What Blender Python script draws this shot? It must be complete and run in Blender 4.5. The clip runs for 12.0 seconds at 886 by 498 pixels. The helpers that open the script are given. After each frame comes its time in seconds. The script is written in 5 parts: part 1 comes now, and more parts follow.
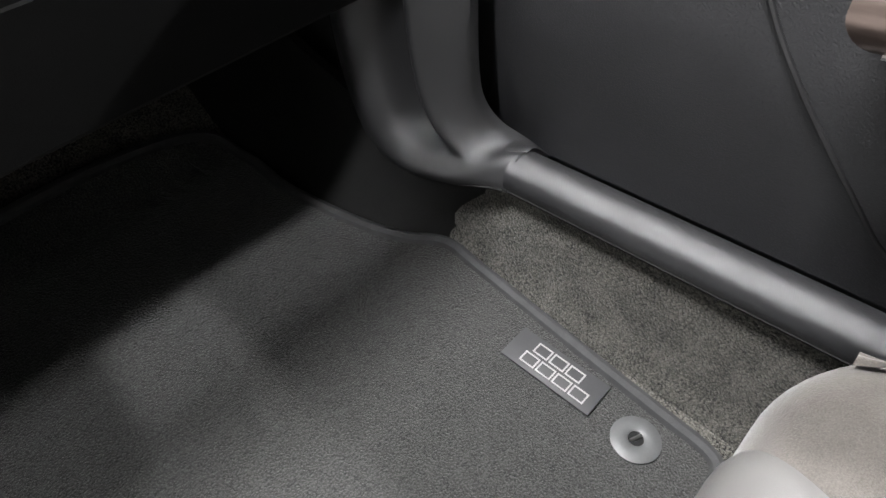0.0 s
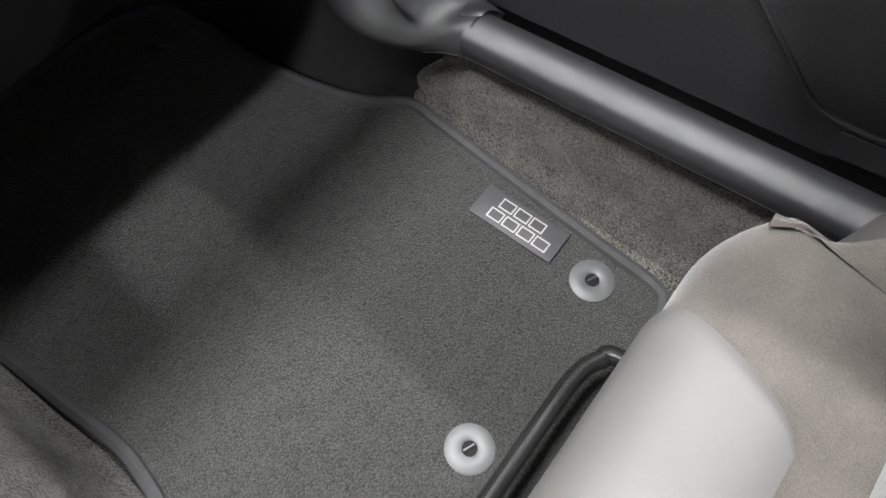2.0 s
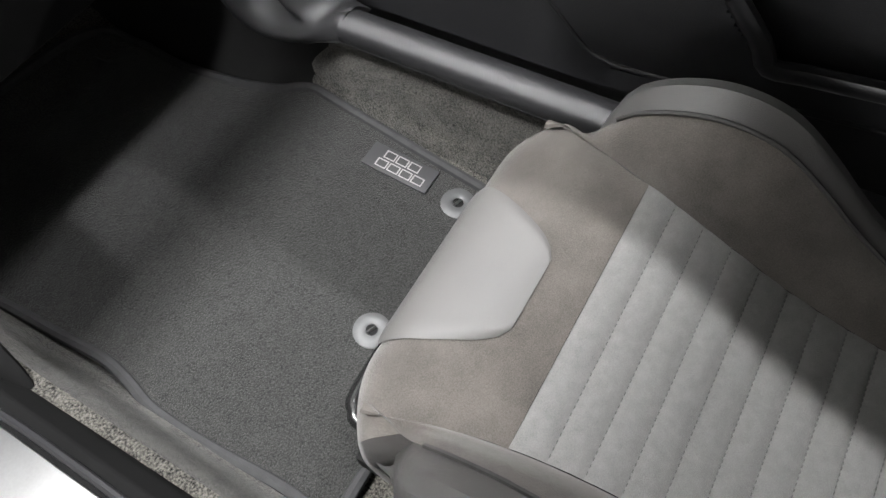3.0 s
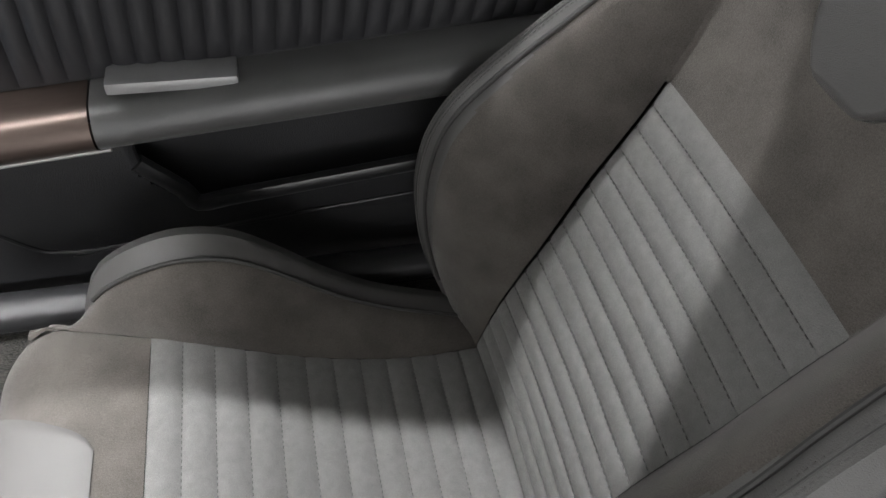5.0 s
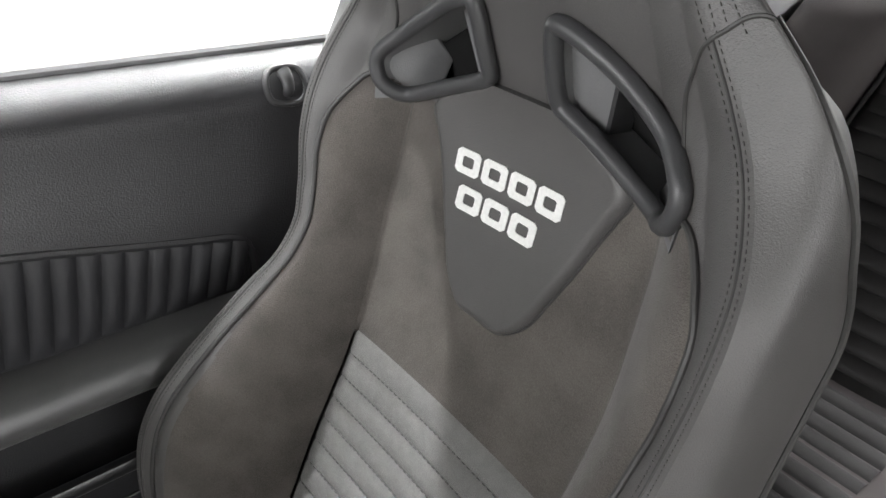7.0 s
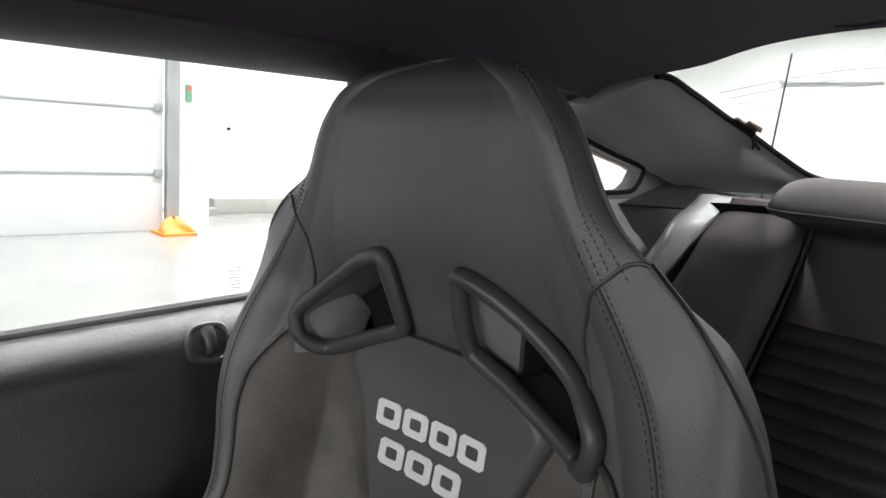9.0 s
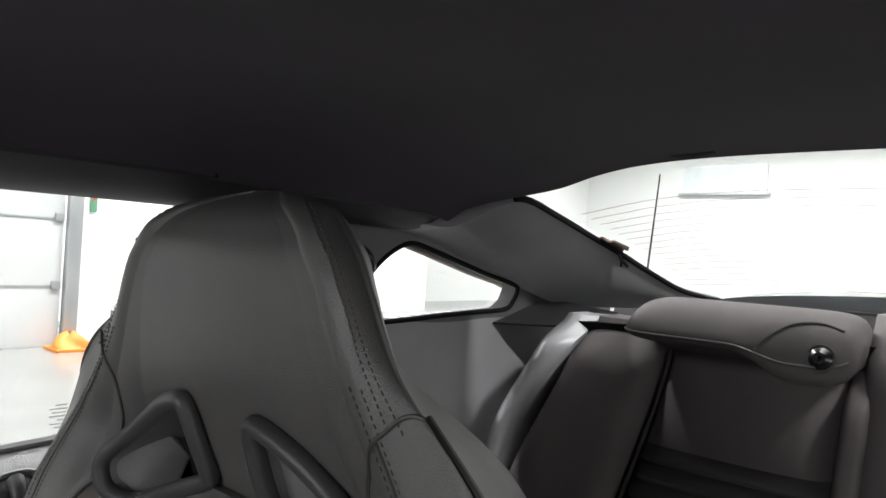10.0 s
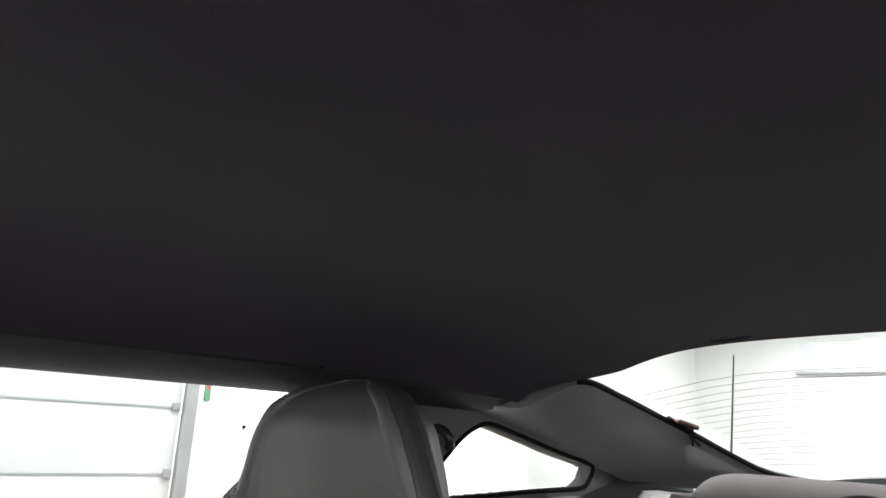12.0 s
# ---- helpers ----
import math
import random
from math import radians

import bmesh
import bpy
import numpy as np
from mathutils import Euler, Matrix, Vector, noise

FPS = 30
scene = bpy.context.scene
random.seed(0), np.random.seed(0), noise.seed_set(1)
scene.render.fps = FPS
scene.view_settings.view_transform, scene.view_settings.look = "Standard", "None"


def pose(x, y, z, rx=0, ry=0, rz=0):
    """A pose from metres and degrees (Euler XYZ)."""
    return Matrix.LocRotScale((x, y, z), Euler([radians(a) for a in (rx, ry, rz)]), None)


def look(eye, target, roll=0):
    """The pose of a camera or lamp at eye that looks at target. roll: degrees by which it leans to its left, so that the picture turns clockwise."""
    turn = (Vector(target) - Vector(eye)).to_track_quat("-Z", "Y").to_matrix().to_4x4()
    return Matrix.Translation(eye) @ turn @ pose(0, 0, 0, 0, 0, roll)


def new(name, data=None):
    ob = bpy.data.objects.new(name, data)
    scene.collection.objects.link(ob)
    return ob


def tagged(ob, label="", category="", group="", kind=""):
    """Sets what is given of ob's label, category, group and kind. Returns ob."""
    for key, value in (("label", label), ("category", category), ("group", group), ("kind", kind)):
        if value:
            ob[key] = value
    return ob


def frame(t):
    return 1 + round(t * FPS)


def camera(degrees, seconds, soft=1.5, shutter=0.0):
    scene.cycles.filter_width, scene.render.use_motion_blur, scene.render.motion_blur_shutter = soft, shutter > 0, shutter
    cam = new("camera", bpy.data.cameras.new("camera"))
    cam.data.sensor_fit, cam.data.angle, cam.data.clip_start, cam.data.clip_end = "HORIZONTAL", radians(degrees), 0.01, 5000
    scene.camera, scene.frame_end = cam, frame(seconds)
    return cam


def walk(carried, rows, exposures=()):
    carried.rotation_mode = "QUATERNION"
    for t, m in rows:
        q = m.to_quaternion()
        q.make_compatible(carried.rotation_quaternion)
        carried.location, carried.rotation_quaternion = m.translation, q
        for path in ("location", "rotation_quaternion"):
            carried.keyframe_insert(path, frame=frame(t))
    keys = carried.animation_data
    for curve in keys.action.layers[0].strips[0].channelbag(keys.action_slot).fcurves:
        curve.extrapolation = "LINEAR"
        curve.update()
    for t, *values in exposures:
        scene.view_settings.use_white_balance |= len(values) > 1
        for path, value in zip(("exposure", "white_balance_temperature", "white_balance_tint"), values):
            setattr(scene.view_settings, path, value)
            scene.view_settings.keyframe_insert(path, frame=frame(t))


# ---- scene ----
cam = camera(64.2, 12.0)
PATH = [
    (0, (0.22, 0.06, 0.901), (1.25, 1.054, -0.495), -3.4),
    (0.5, (0.277, 0.109, 0.826), (1.273, 1.005, -0.66), -2.1),
    (1, (0.302, 0.115, 0.821), (1.196, 0.955, -0.758), -4.0),
    (1.5, (0.282, 0.113, 0.85), (1.137, 0.876, -0.789), -3.4),
    (2, (0.25, 0.054, 0.98), (0.96, 0.759, -0.753), -8.6),
    (2.5, (0.172, -0.063, 1.089), (0.916, 0.634, -0.631), -9.6),
    (2.7, (0.148, -0.1, 1.106), (0.92, 0.576, -0.611), -9.1),
    (4.5, (0.082, -0.331, 1.162), (1.293, -0.216, -0.426), -3.8),
    (5, (0.078, -0.253, 1.205), (1.334, -0.651, -0.3), 6.4),
    (5.5, (0.06, -0.252, 1.228), (1.342, -0.945, -0.142), 7.6),
    (6, (0.061, -0.258, 1.244), (1.357, -1.15, 0.01), 7.4),
    (6.5, (0.057, -0.258, 1.249), (1.363, -1.296, 0.147), 7.1),
    (7, (0.041, -0.273, 1.268), (1.381, -1.412, 0.316), 6.1),
    (7.5, (0.024, -0.277, 1.286), (1.415, -1.487, 0.512), 5.5),
    (7.7, (0.009, -0.271, 1.292), (1.423, -1.506, 0.602), 5.6),
    (9.3, (0.03, -0.309, 1.275), (1.472, -1.669, 1.007), 3.8),
    (9.5, (0.007, -0.324, 1.297), (1.43, -1.707, 1.042), 5.1),
    (10, (-0.011, -0.37, 1.301), (1.306, -1.876, 1.311), 3.5),
    (10.5, (-0.037, -0.359, 1.31), (1.183, -1.927, 1.536), 3.1),
    (11, (-0.077, -0.326, 1.311), (1.116, -1.882, 1.704), 2.8),
    (11.5, (-0.11, -0.309, 1.303), (1.169, -1.774, 1.769), 2.8),
    (12, (-0.152, -0.284, 1.292), (1.331, -1.527, 1.797), 3.2),
]
walk(cam, [(t, look(eye, target, roll)) for t, eye, target, roll in PATH],
     exposures=((0, 1.3), (1.5, 1.25), (2.5, 1.0), (4.5, 0.85), (5.5, 1.2), (6.5, 1.4), (7.0, 1.4), (7.5, 1.25), (9.5, 0.35), (10.5, 0.3), (12, 0.4)))
SIDE_WATTS, OVER_WATTS, TAIL_WATTS, DRIVER_WATTS, WEST_FILL_WATTS = 120.0, 330.0, 150.0, 200.0, 210.0
WEST_WATTS, FRONT_WATTS, EAST_WATTS, REAR_WATTS, NORTH_FILL_WATTS = 120.0, 380.0, 900.0, 1400.0, 420.0

# ---- world, lights ----
world = bpy.data.worlds.new("world")
scene.world = world
world.use_nodes = True
world.node_tree.nodes["Background"].inputs[0].default_value = (0.9, 0.95, 1.0, 1)
world.node_tree.nodes["Background"].inputs[1].default_value = 0.02


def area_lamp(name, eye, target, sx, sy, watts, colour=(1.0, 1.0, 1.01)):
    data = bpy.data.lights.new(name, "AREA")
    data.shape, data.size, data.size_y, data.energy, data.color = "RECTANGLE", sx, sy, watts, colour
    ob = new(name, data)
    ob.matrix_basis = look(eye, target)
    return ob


def ceiling_lamp(name, x, y, z, sx, sy, watts):
    ob = area_lamp(name, (x, y, z), (x, y, 0), sx, sy, watts)
    ob.matrix_basis = Matrix.Translation((x, y, z))


for row_y in (1.2, -0.9):
    ceiling_lamp("ceiling_panel_light", 2.92, row_y, 4.95, 0.16, 0.60, SIDE_WATTS)
ceiling_lamp("ceiling_panel_light", -0.5, 0.95, 4.95, 0.8, 1.1, OVER_WATTS)
ceiling_lamp("ceiling_panel_light", -0.5, -2.80, 4.95, 3.0, 1.4, TAIL_WATTS)
ceiling_lamp("ceiling_panel_light", -3.2, -0.90, 4.95, 0.6, 0.30, DRIVER_WATTS)
ceiling_lamp("workshop_tube_light", -12.5, 4.75, 4.8, 0.3, 12.5, WEST_WATTS)
ceiling_lamp("workshop_tube_light", 5.0, -4.5, 4.95, 0.16, 3.0, FRONT_WATTS)
ceiling_lamp("workshop_tube_light", 8.3, -7.0, 4.95, 0.16, 13.0, EAST_WATTS)
ceiling_lamp("workshop_tube_light", -1.0, -19.0, 4.95, 22.0, 0.3, REAR_WATTS)
# Added fill panel on the west side; no gate stands there.
area_lamp("west_fill_light", (-13.8, 0.5, 2.0), (0.0, 0.5, 2.0), 8.0, 3.2, WEST_FILL_WATTS)
# Added fill panel ahead of the windscreen, brightening the seat front and headrest.
area_lamp("north_fill_light", (0.0, 11.8, 2.2), (0.0, 0.0, 2.2), 8.0, 3.2, NORTH_FILL_WATTS)


# ---- materials ----
def material(name, colour, rough=0.6, metal=0.0, grain=0.0, grain_size=400.0, vary=0.15, vary_size=6.0, sheen=0.0, coat=0.0, streak=None, spec=0.5, speck=0.35, hard=0.18, depth=0.001):
    m = bpy.data.materials.new(name)
    m.use_nodes = True
    nt = m.node_tree
    bsdf = nt.nodes["Principled BSDF"]
    coord = nt.nodes.new("ShaderNodeTexCoord")
    out = coord.outputs["Object"]
    if streak:
        mp = nt.nodes.new("ShaderNodeMapping")
        mp.inputs["Scale"].default_value = streak
        nt.links.new(out, mp.inputs[0])
        out = mp.outputs[0]
    big, small = nt.nodes.new("ShaderNodeTexNoise"), nt.nodes.new("ShaderNodeTexNoise")
    big.inputs["Scale"].default_value, big.inputs["Detail"].default_value = vary_size, 5
    small.inputs["Scale"].default_value, small.inputs["Detail"].default_value = grain_size, 3
    for n in (big, small):
        nt.links.new(out, n.inputs["Vector"])
    mix = nt.nodes.new("ShaderNodeMix")
    mix.inputs[0].default_value = speck
    nt.links.new(big.outputs[0], mix.inputs[2])
    nt.links.new(small.outputs[0], mix.inputs[3])
    ramp = nt.nodes.new("ShaderNodeValToRGB")
    lo, hi = ramp.color_ramp.elements
    lo.position, hi.position = 0.5 - hard, 0.5 + hard
    lo.color = (*[max(0, c * (1 - vary)) for c in colour], 1)
    hi.color = (*[min(1, c * (1 + vary)) for c in colour], 1)
    nt.links.new(mix.outputs[0], ramp.inputs[0])
    nt.links.new(ramp.outputs[0], bsdf.inputs["Base Color"])
    bsdf.inputs["Roughness"].default_value, bsdf.inputs["Metallic"].default_value = rough, metal
    bsdf.inputs["Specular IOR Level"].default_value = spec
    if sheen:
        bsdf.inputs["Sheen Weight"].default_value, bsdf.inputs["Sheen Roughness"].default_value = sheen, 0.5
    if coat:
        bsdf.inputs["Coat Weight"].default_value, bsdf.inputs["Coat Roughness"].default_value = coat, 0.15
    if grain:
        bump = nt.nodes.new("ShaderNodeBump")
        bump.inputs["Strength"].default_value, bump.inputs["Distance"].default_value = grain, depth
        nt.links.new(small.outputs[0], bump.inputs["Height"])
        nt.links.new(bump.outputs[0], bsdf.inputs["Normal"])
    return m


SUEDE = material("suede", (0.094, 0.085, 0.077), 0.95, grain=0.7, grain_size=850, vary=0.38, vary_size=19, speck=0.5, sheen=0.25, spec=0.2, hard=0.16)
CLOTH = material("ribbed_cloth", (0.190, 0.188, 0.183), 0.9, grain=0.9, grain_size=1000, vary=0.2, vary_size=90, speck=0.6, sheen=0.2, spec=0.2)
LEATHER = material("charcoal_leather", (0.086, 0.083, 0.081), 0.42, grain=0.4, grain_size=950, vary=0.14, vary_size=10, spec=0.6)
PATCH = material("pale_leather", (0.105, 0.101, 0.098), 0.5, grain=0.25, grain_size=1300, vary=0.08, vary_size=12)
PIPING = material("piping", (0.045, 0.044, 0.043), 0.5, vary=0.2, vary_size=40)
THREAD = material("stitch_thread", (0.085, 0.083, 0.08), 0.8, vary=0.2, vary_size=60)
PLASTIC = material("black_grained_plastic", (0.029, 0.029, 0.031), 0.38, grain=0.8, grain_size=520, vary=0.2, vary_size=8)
SMOOTH = material("black_smooth_plastic", (0.02, 0.02, 0.021), 0.32, grain=0.1, grain_size=900, vary=0.15, vary_size=10)
GLOSS = material("black_lacquer", (0.012, 0.012, 0.012), 0.22, vary=0.2, vary_size=20)
DARK = material("dark_cavity_plastic", (0.011, 0.011, 0.011), 0.8, vary=0.2, vary_size=20, spec=0.12)
CARPET = material("loop_carpet", (0.060, 0.057, 0.050), 1.0, grain=1.0, grain_size=420, vary=0.95, vary_size=40, sheen=0.2, spec=0.1, speck=0.75, hard=0.12, depth=0.003)
MAT = material("mat_carpet", (0.0320, 0.0318, 0.0308), 1.0, grain=1.0, grain_size=520, vary=0.58, vary_size=60, sheen=0.2, spec=0.1, speck=0.85, hard=0.13, depth=0.003)
BINDING = material("mat_binding", (0.028, 0.028, 0.029), 0.8, grain=0.6, grain_size=600, vary=0.25, vary_size=60)
HEADLINER = material("headliner_cloth", (0.0440, 0.0365, 0.0485), 0.95, grain=0.5, grain_size=1200, vary=0.2, vary_size=5, sheen=0.15, spec=0.1)
TRIM = material("pillar_plastic", (0.032, 0.032, 0.034), 0.45, grain=0.4, grain_size=900, vary=0.2, vary_size=6)
DOORCLOTH = material("pleated_vinyl", (0.024, 0.024, 0.027), 0.55, grain=0.4, grain_size=900, vary=0.2, vary_size=10)
REARCLOTH = material("dark_ribbed_cloth", (0.055, 0.053, 0.053), 0.75, grain=0.5, grain_size=1500, vary=0.15, vary_size=14, sheen=0.05, spec=0.25)
REARHIDE = material("rear_leather", (0.100, 0.090, 0.090), 0.6, grain=0.3, grain_size=1600, vary=0.2, vary_size=8, spec=0.12)
BRONZE = material("bronze_brushed_trim", (0.10, 0.076, 0.066), 0.34, metal=0.8, vary=0.12, vary_size=12, streak=(1, 0.1, 1))
ALLOY = material("brushed_aluminium", (0.6, 0.6, 0.6), 0.3, metal=1.0, vary=0.08, vary_size=30)
SANDY = material("sandy_body_flange", (0.42, 0.37, 0.32), 0.6, vary=0.1, vary_size=20)
GREY = material("grey_nylon", (0.066, 0.067, 0.068), 0.5, vary=0.12, vary_size=60, grain=0.2)
PLATE = material("plaque_plastic", (0.04, 0.04, 0.042), 0.35, vary=0.1, vary_size=30)
SILVER = material("silver_print", (0.33, 0.325, 0.32), 0.4, metal=0.2, vary=0.1, vary_size=80)
WHITE = material("white_print", (0.82, 0.82, 0.80), 0.6, vary=0.08, vary_size=300)
WALL = material("white_paint", (0.80, 0.80, 0.79), 0.6, grain=0.1, grain_size=60, vary=0.04, vary_size=0.8)
EPOXY = material("grey_epoxy", (0.25, 0.247, 0.238), 0.2, grain=0.05, grain_size=30, vary=0.12, vary_size=0.9)
RAILTRIM = material("dark_roof_rail_plastic", (0.026, 0.025, 0.028), 0.6, grain=0.3, grain_size=900, vary=0.15, vary_size=6, spec=0.3)
# Quarter trim base is raised so that its colour carries the window sheen.
QUARTER = material("sheen_toned_quarter_trim", (0.32, 0.315, 0.32), 0.36, grain=0.15, grain_size=1200, vary=0.15, vary_size=5)
SILLGREY = material("satin_grained_sill", (0.018, 0.018, 0.019), 0.36, grain=0.55, grain_size=1300, vary=0.2, vary_size=12, spec=0.65)
DASHBLACK = material("black_soft_dash", (0.008, 0.008, 0.008), 0.85, grain=0.3, grain_size=900, vary=0.2, vary_size=8, spec=0.06)
WELLRIM = material("dark_bezel_plastic", (0.055, 0.055, 0.057), 0.38, grain=0.2, grain_size=1200, vary=0.12, vary_size=20)
# Pillar base colour is raised, with the satin sheen put into it.
PILLAR = material("lit_tone_plastic", (0.25, 0.25, 0.255), 0.45, grain=0.3, grain_size=900, vary=0.15, vary_size=6)
WELLGREY = material("grey_well_plastic", (0.17, 0.17, 0.173), 0.45, grain=0.3, grain_size=900, vary=0.12, vary_size=20)
ETCH = material("pale_etching", (0.55, 0.55, 0.54), 0.8)
ETCH.node_tree.nodes["Principled BSDF"].inputs["Alpha"].default_value = 0.35
SATIN = material("satin_grey_trim", (0.38, 0.38, 0.385), 0.35, metal=0.5, vary=0.08, vary_size=30)
STEEL = material("galvanised_steel", (0.45, 0.46, 0.47), 0.4, metal=0.7, vary=0.15, vary_size=4)
PANEL = material("door_panel_paint", (0.58, 0.585, 0.59), 0.4, vary=0.05, vary_size=1.5)
# Paler than the plastic itself, in place of sheen round the quarter window.
MIDGREY = material("lit_tone_satin_plastic", (0.12, 0.12, 0.123), 0.42, grain=0.3, grain_size=900, vary=0.15, vary_size=6)
ARMHIDE = material("armrest_leather", (0.075, 0.075, 0.075), 0.33, grain=0.3, grain_size=900, vary=0.15, vary_size=14)
ORANGE = material("orange_plastic", (0.75, 0.22, 0.03), 0.5, vary=0.15, vary_size=10)
BLOCK = material("grey_kerb_paint", (0.32, 0.31, 0.29), 0.7, vary=0.15, vary_size=5)
BODY = material("car_body_paint", (0.03, 0.03, 0.032), 0.3, coat=0.5, vary=0.1, vary_size=3)
LED = material("switch_light", (0.1, 0.35, 0.6), 0.4)
LED.node_tree.nodes["Principled BSDF"].inputs["Emission Color"].default_value = (0.25, 0.65, 1, 1)
LED.node_tree.nodes["Principled BSDF"].inputs["Emission Strength"].default_value = 1.2

GLASS = bpy.data.materials.new("car_glass")
GLASS.use_nodes = True
_nt = GLASS.node_tree
_nt.nodes.remove(_nt.nodes["Principled BSDF"])
_tr, _gl, _mx = (_nt.nodes.new(k) for k in ("ShaderNodeBsdfTransparent", "ShaderNodeBsdfGlossy", "ShaderNodeMixShader"))
_tr.inputs[0].default_value = (0.93, 0.95, 0.94, 1)
_gl.inputs["Roughness"].default_value = 0.02
_mx.inputs[0].default_value = 0.05
_nt.links.new(_tr.outputs[0], _mx.inputs[1])
_nt.links.new(_gl.outputs[0], _mx.inputs[2])
_nt.links.new(_mx.outputs[0], _nt.nodes["Material Output"].inputs[0])


# ---- mesh helpers ----
def thing(name, base, label, category, group="", kind=""):
    ob = new(name)
    ob.empty_display_size = 0.05
    ob.matrix_basis = Matrix.Translation(base)
    return tagged(ob, label, category, group, kind)


def to_mesh(name, bm, mat, smooth=True):
    bmesh.ops.recalc_face_normals(bm, faces=bm.faces[:])
    me = bpy.data.meshes.new(name)
    bm.to_mesh(me)
    bm.free()
    me.materials.append(mat)
    if smooth:
        me.polygons.foreach_set("use_smooth", [True] * len(me.polygons))
        me.set_sharp_from_angle(angle=radians(42))
    return me


def part(name, bm, mat, parent, label="", smooth=True):
    ob = new(name, to_mesh(name, bm, mat, smooth))
    ob.parent = parent
    if parent.type == "EMPTY":
        ob.matrix_parent_inverse = parent.matrix_basis.inverted()
    if label:
        ob["label"] = label
    return ob


def alone(name, bm, mat, label="", category="", kind="", smooth=True, group=""):
    return tagged(new(name, to_mesh(name, bm, mat, smooth)), label, category, group, kind)


def smooth_table(rows):
    """A smooth curve through (key, value) rows."""
    xs = np.array([r[0] for r in rows], float)
    ys = np.array([r[1] for r in rows], float)
    ms = np.gradient(ys, xs)

    def f(x):
        x = min(max(x, xs[0]), xs[-1])
        i = min(max(int(np.searchsorted(xs, x)) - 1, 0), len(xs) - 2)
        h = xs[i + 1] - xs[i]
        t = (x - xs[i]) / h
        return float((2 * t**3 - 3 * t**2 + 1) * ys[i] + (t**3 - 2 * t**2 + t) * h * ms[i] + (-2 * t**3 + 3 * t**2) * ys[i + 1] + (t**3 - t**2) * h * ms[i + 1])

    return f


def grid(fn, nu, nv, keep=None, bm=None):
    """A sheet of nu x nv faces from fn(a, b), a and b from 0 to 1."""
    bm = bm or bmesh.new()
    rows = [[bm.verts.new(fn(i / nu, j / nv)) for i in range(nu + 1)] for j in range(nv + 1)]
    for j in range(nv):
        for i in range(nu):
            q = (rows[j][i], rows[j][i + 1], rows[j + 1][i + 1], rows[j + 1][i])
            if keep is None or keep(sum((v.co for v in q), Vector()) / 4):
                bm.faces.new(q)
    loose = [v for v in bm.verts if not v.link_faces]
    bmesh.ops.delete(bm, geom=loose, context="VERTS")
    return bm


def slab(fn, nu, nv, thick, keep=None):
    """A sheet with thickness, pushed back along the vector thick."""
    bm = grid(fn, nu, nv, keep)
    got = bmesh.ops.extrude_face_region(bm, geom=bm.faces[:])
    bmesh.ops.translate(bm, vec=Vector(thick), verts=[v for v in got["geom"] if isinstance(v, bmesh.types.BMVert)])
    return bm


def smooth_path(points, n=8, closed=False):
    p = [Vector(q) for q in points]
    k, out = len(p), []
    for i in range(k if closed else k - 1):
        a, b, c, d = (p[(i + j) % k] if closed else p[min(max(i + j, 0), k - 1)] for j in (-1, 0, 1, 2))
        for s in range(n):
            t = s / n
            out.append(0.5 * (2 * b + (c - a) * t + (2 * a - 5 * b + 4 * c - d) * t * t + (3 * b - a - 3 * c + d) * t**3))
    if not closed:
        out.append(p[-1])
    return out


def tube(points, r, sides=8, closed=False, bm=None, flat=1.0):
    """A round bar along a path; flat squashes it along the path's second axis."""
    bm = bm or bmesh.new()
    p = [Vector(q) for q in points]
    k, rings = len(p), []
    up = None
    for i in range(k):
        a = p[(i - 1) % k] if closed or i else p[i]
        b = p[(i + 1) % k] if closed or i < k - 1 else p[i]
        d = (b - a).normalized()
        if up is None:
            up = d.orthogonal().normalized()
        up = (up - d * up.dot(d)).normalized()
        side = d.cross(up)
        rr = r(i / max(1, k - 1)) if callable(r) else r
        rings.append([bm.verts.new(p[i] + (up * math.cos(w) + side * math.sin(w) * flat) * rr) for w in (2 * math.pi * s / sides for s in range(sides))])
    for i in range(k if closed else k - 1):
        A, B = rings[i], rings[(i + 1) % k]
        off = 0
        if closed and i == k - 1:
            off = min(range(sides), key=lambda o: (A[0].co - B[o].co).length)
        for s in range(sides):
            bm.faces.new((A[s], A[(s + 1) % sides], B[(s + 1 + off) % sides], B[(s + off) % sides]))
    if not closed:
        bm.faces.new(rings[0])
        bm.faces.new(rings[-1])
    return bm


def block(lo, hi, bevel=0.004, seg=2, bm=None):
    own = bmesh.new()
    bmesh.ops.create_cube(own, size=1)
    c, s = (Vector(lo) + Vector(hi)) / 2, Vector(hi) - Vector(lo)
    bmesh.ops.transform(own, matrix=Matrix.LocRotScale(c, None, s), verts=own.verts[:])
    if bevel:
        bmesh.ops.bevel(own, geom=own.edges[:], offset=bevel, segments=seg, profile=0.7, affect="EDGES")
    if bm is None:
        return own
    me = bpy.data.meshes.new("join")
    own.to_mesh(me)
    own.free()
    bm.from_mesh(me)
    bpy.data.meshes.remove(me)
    return bm


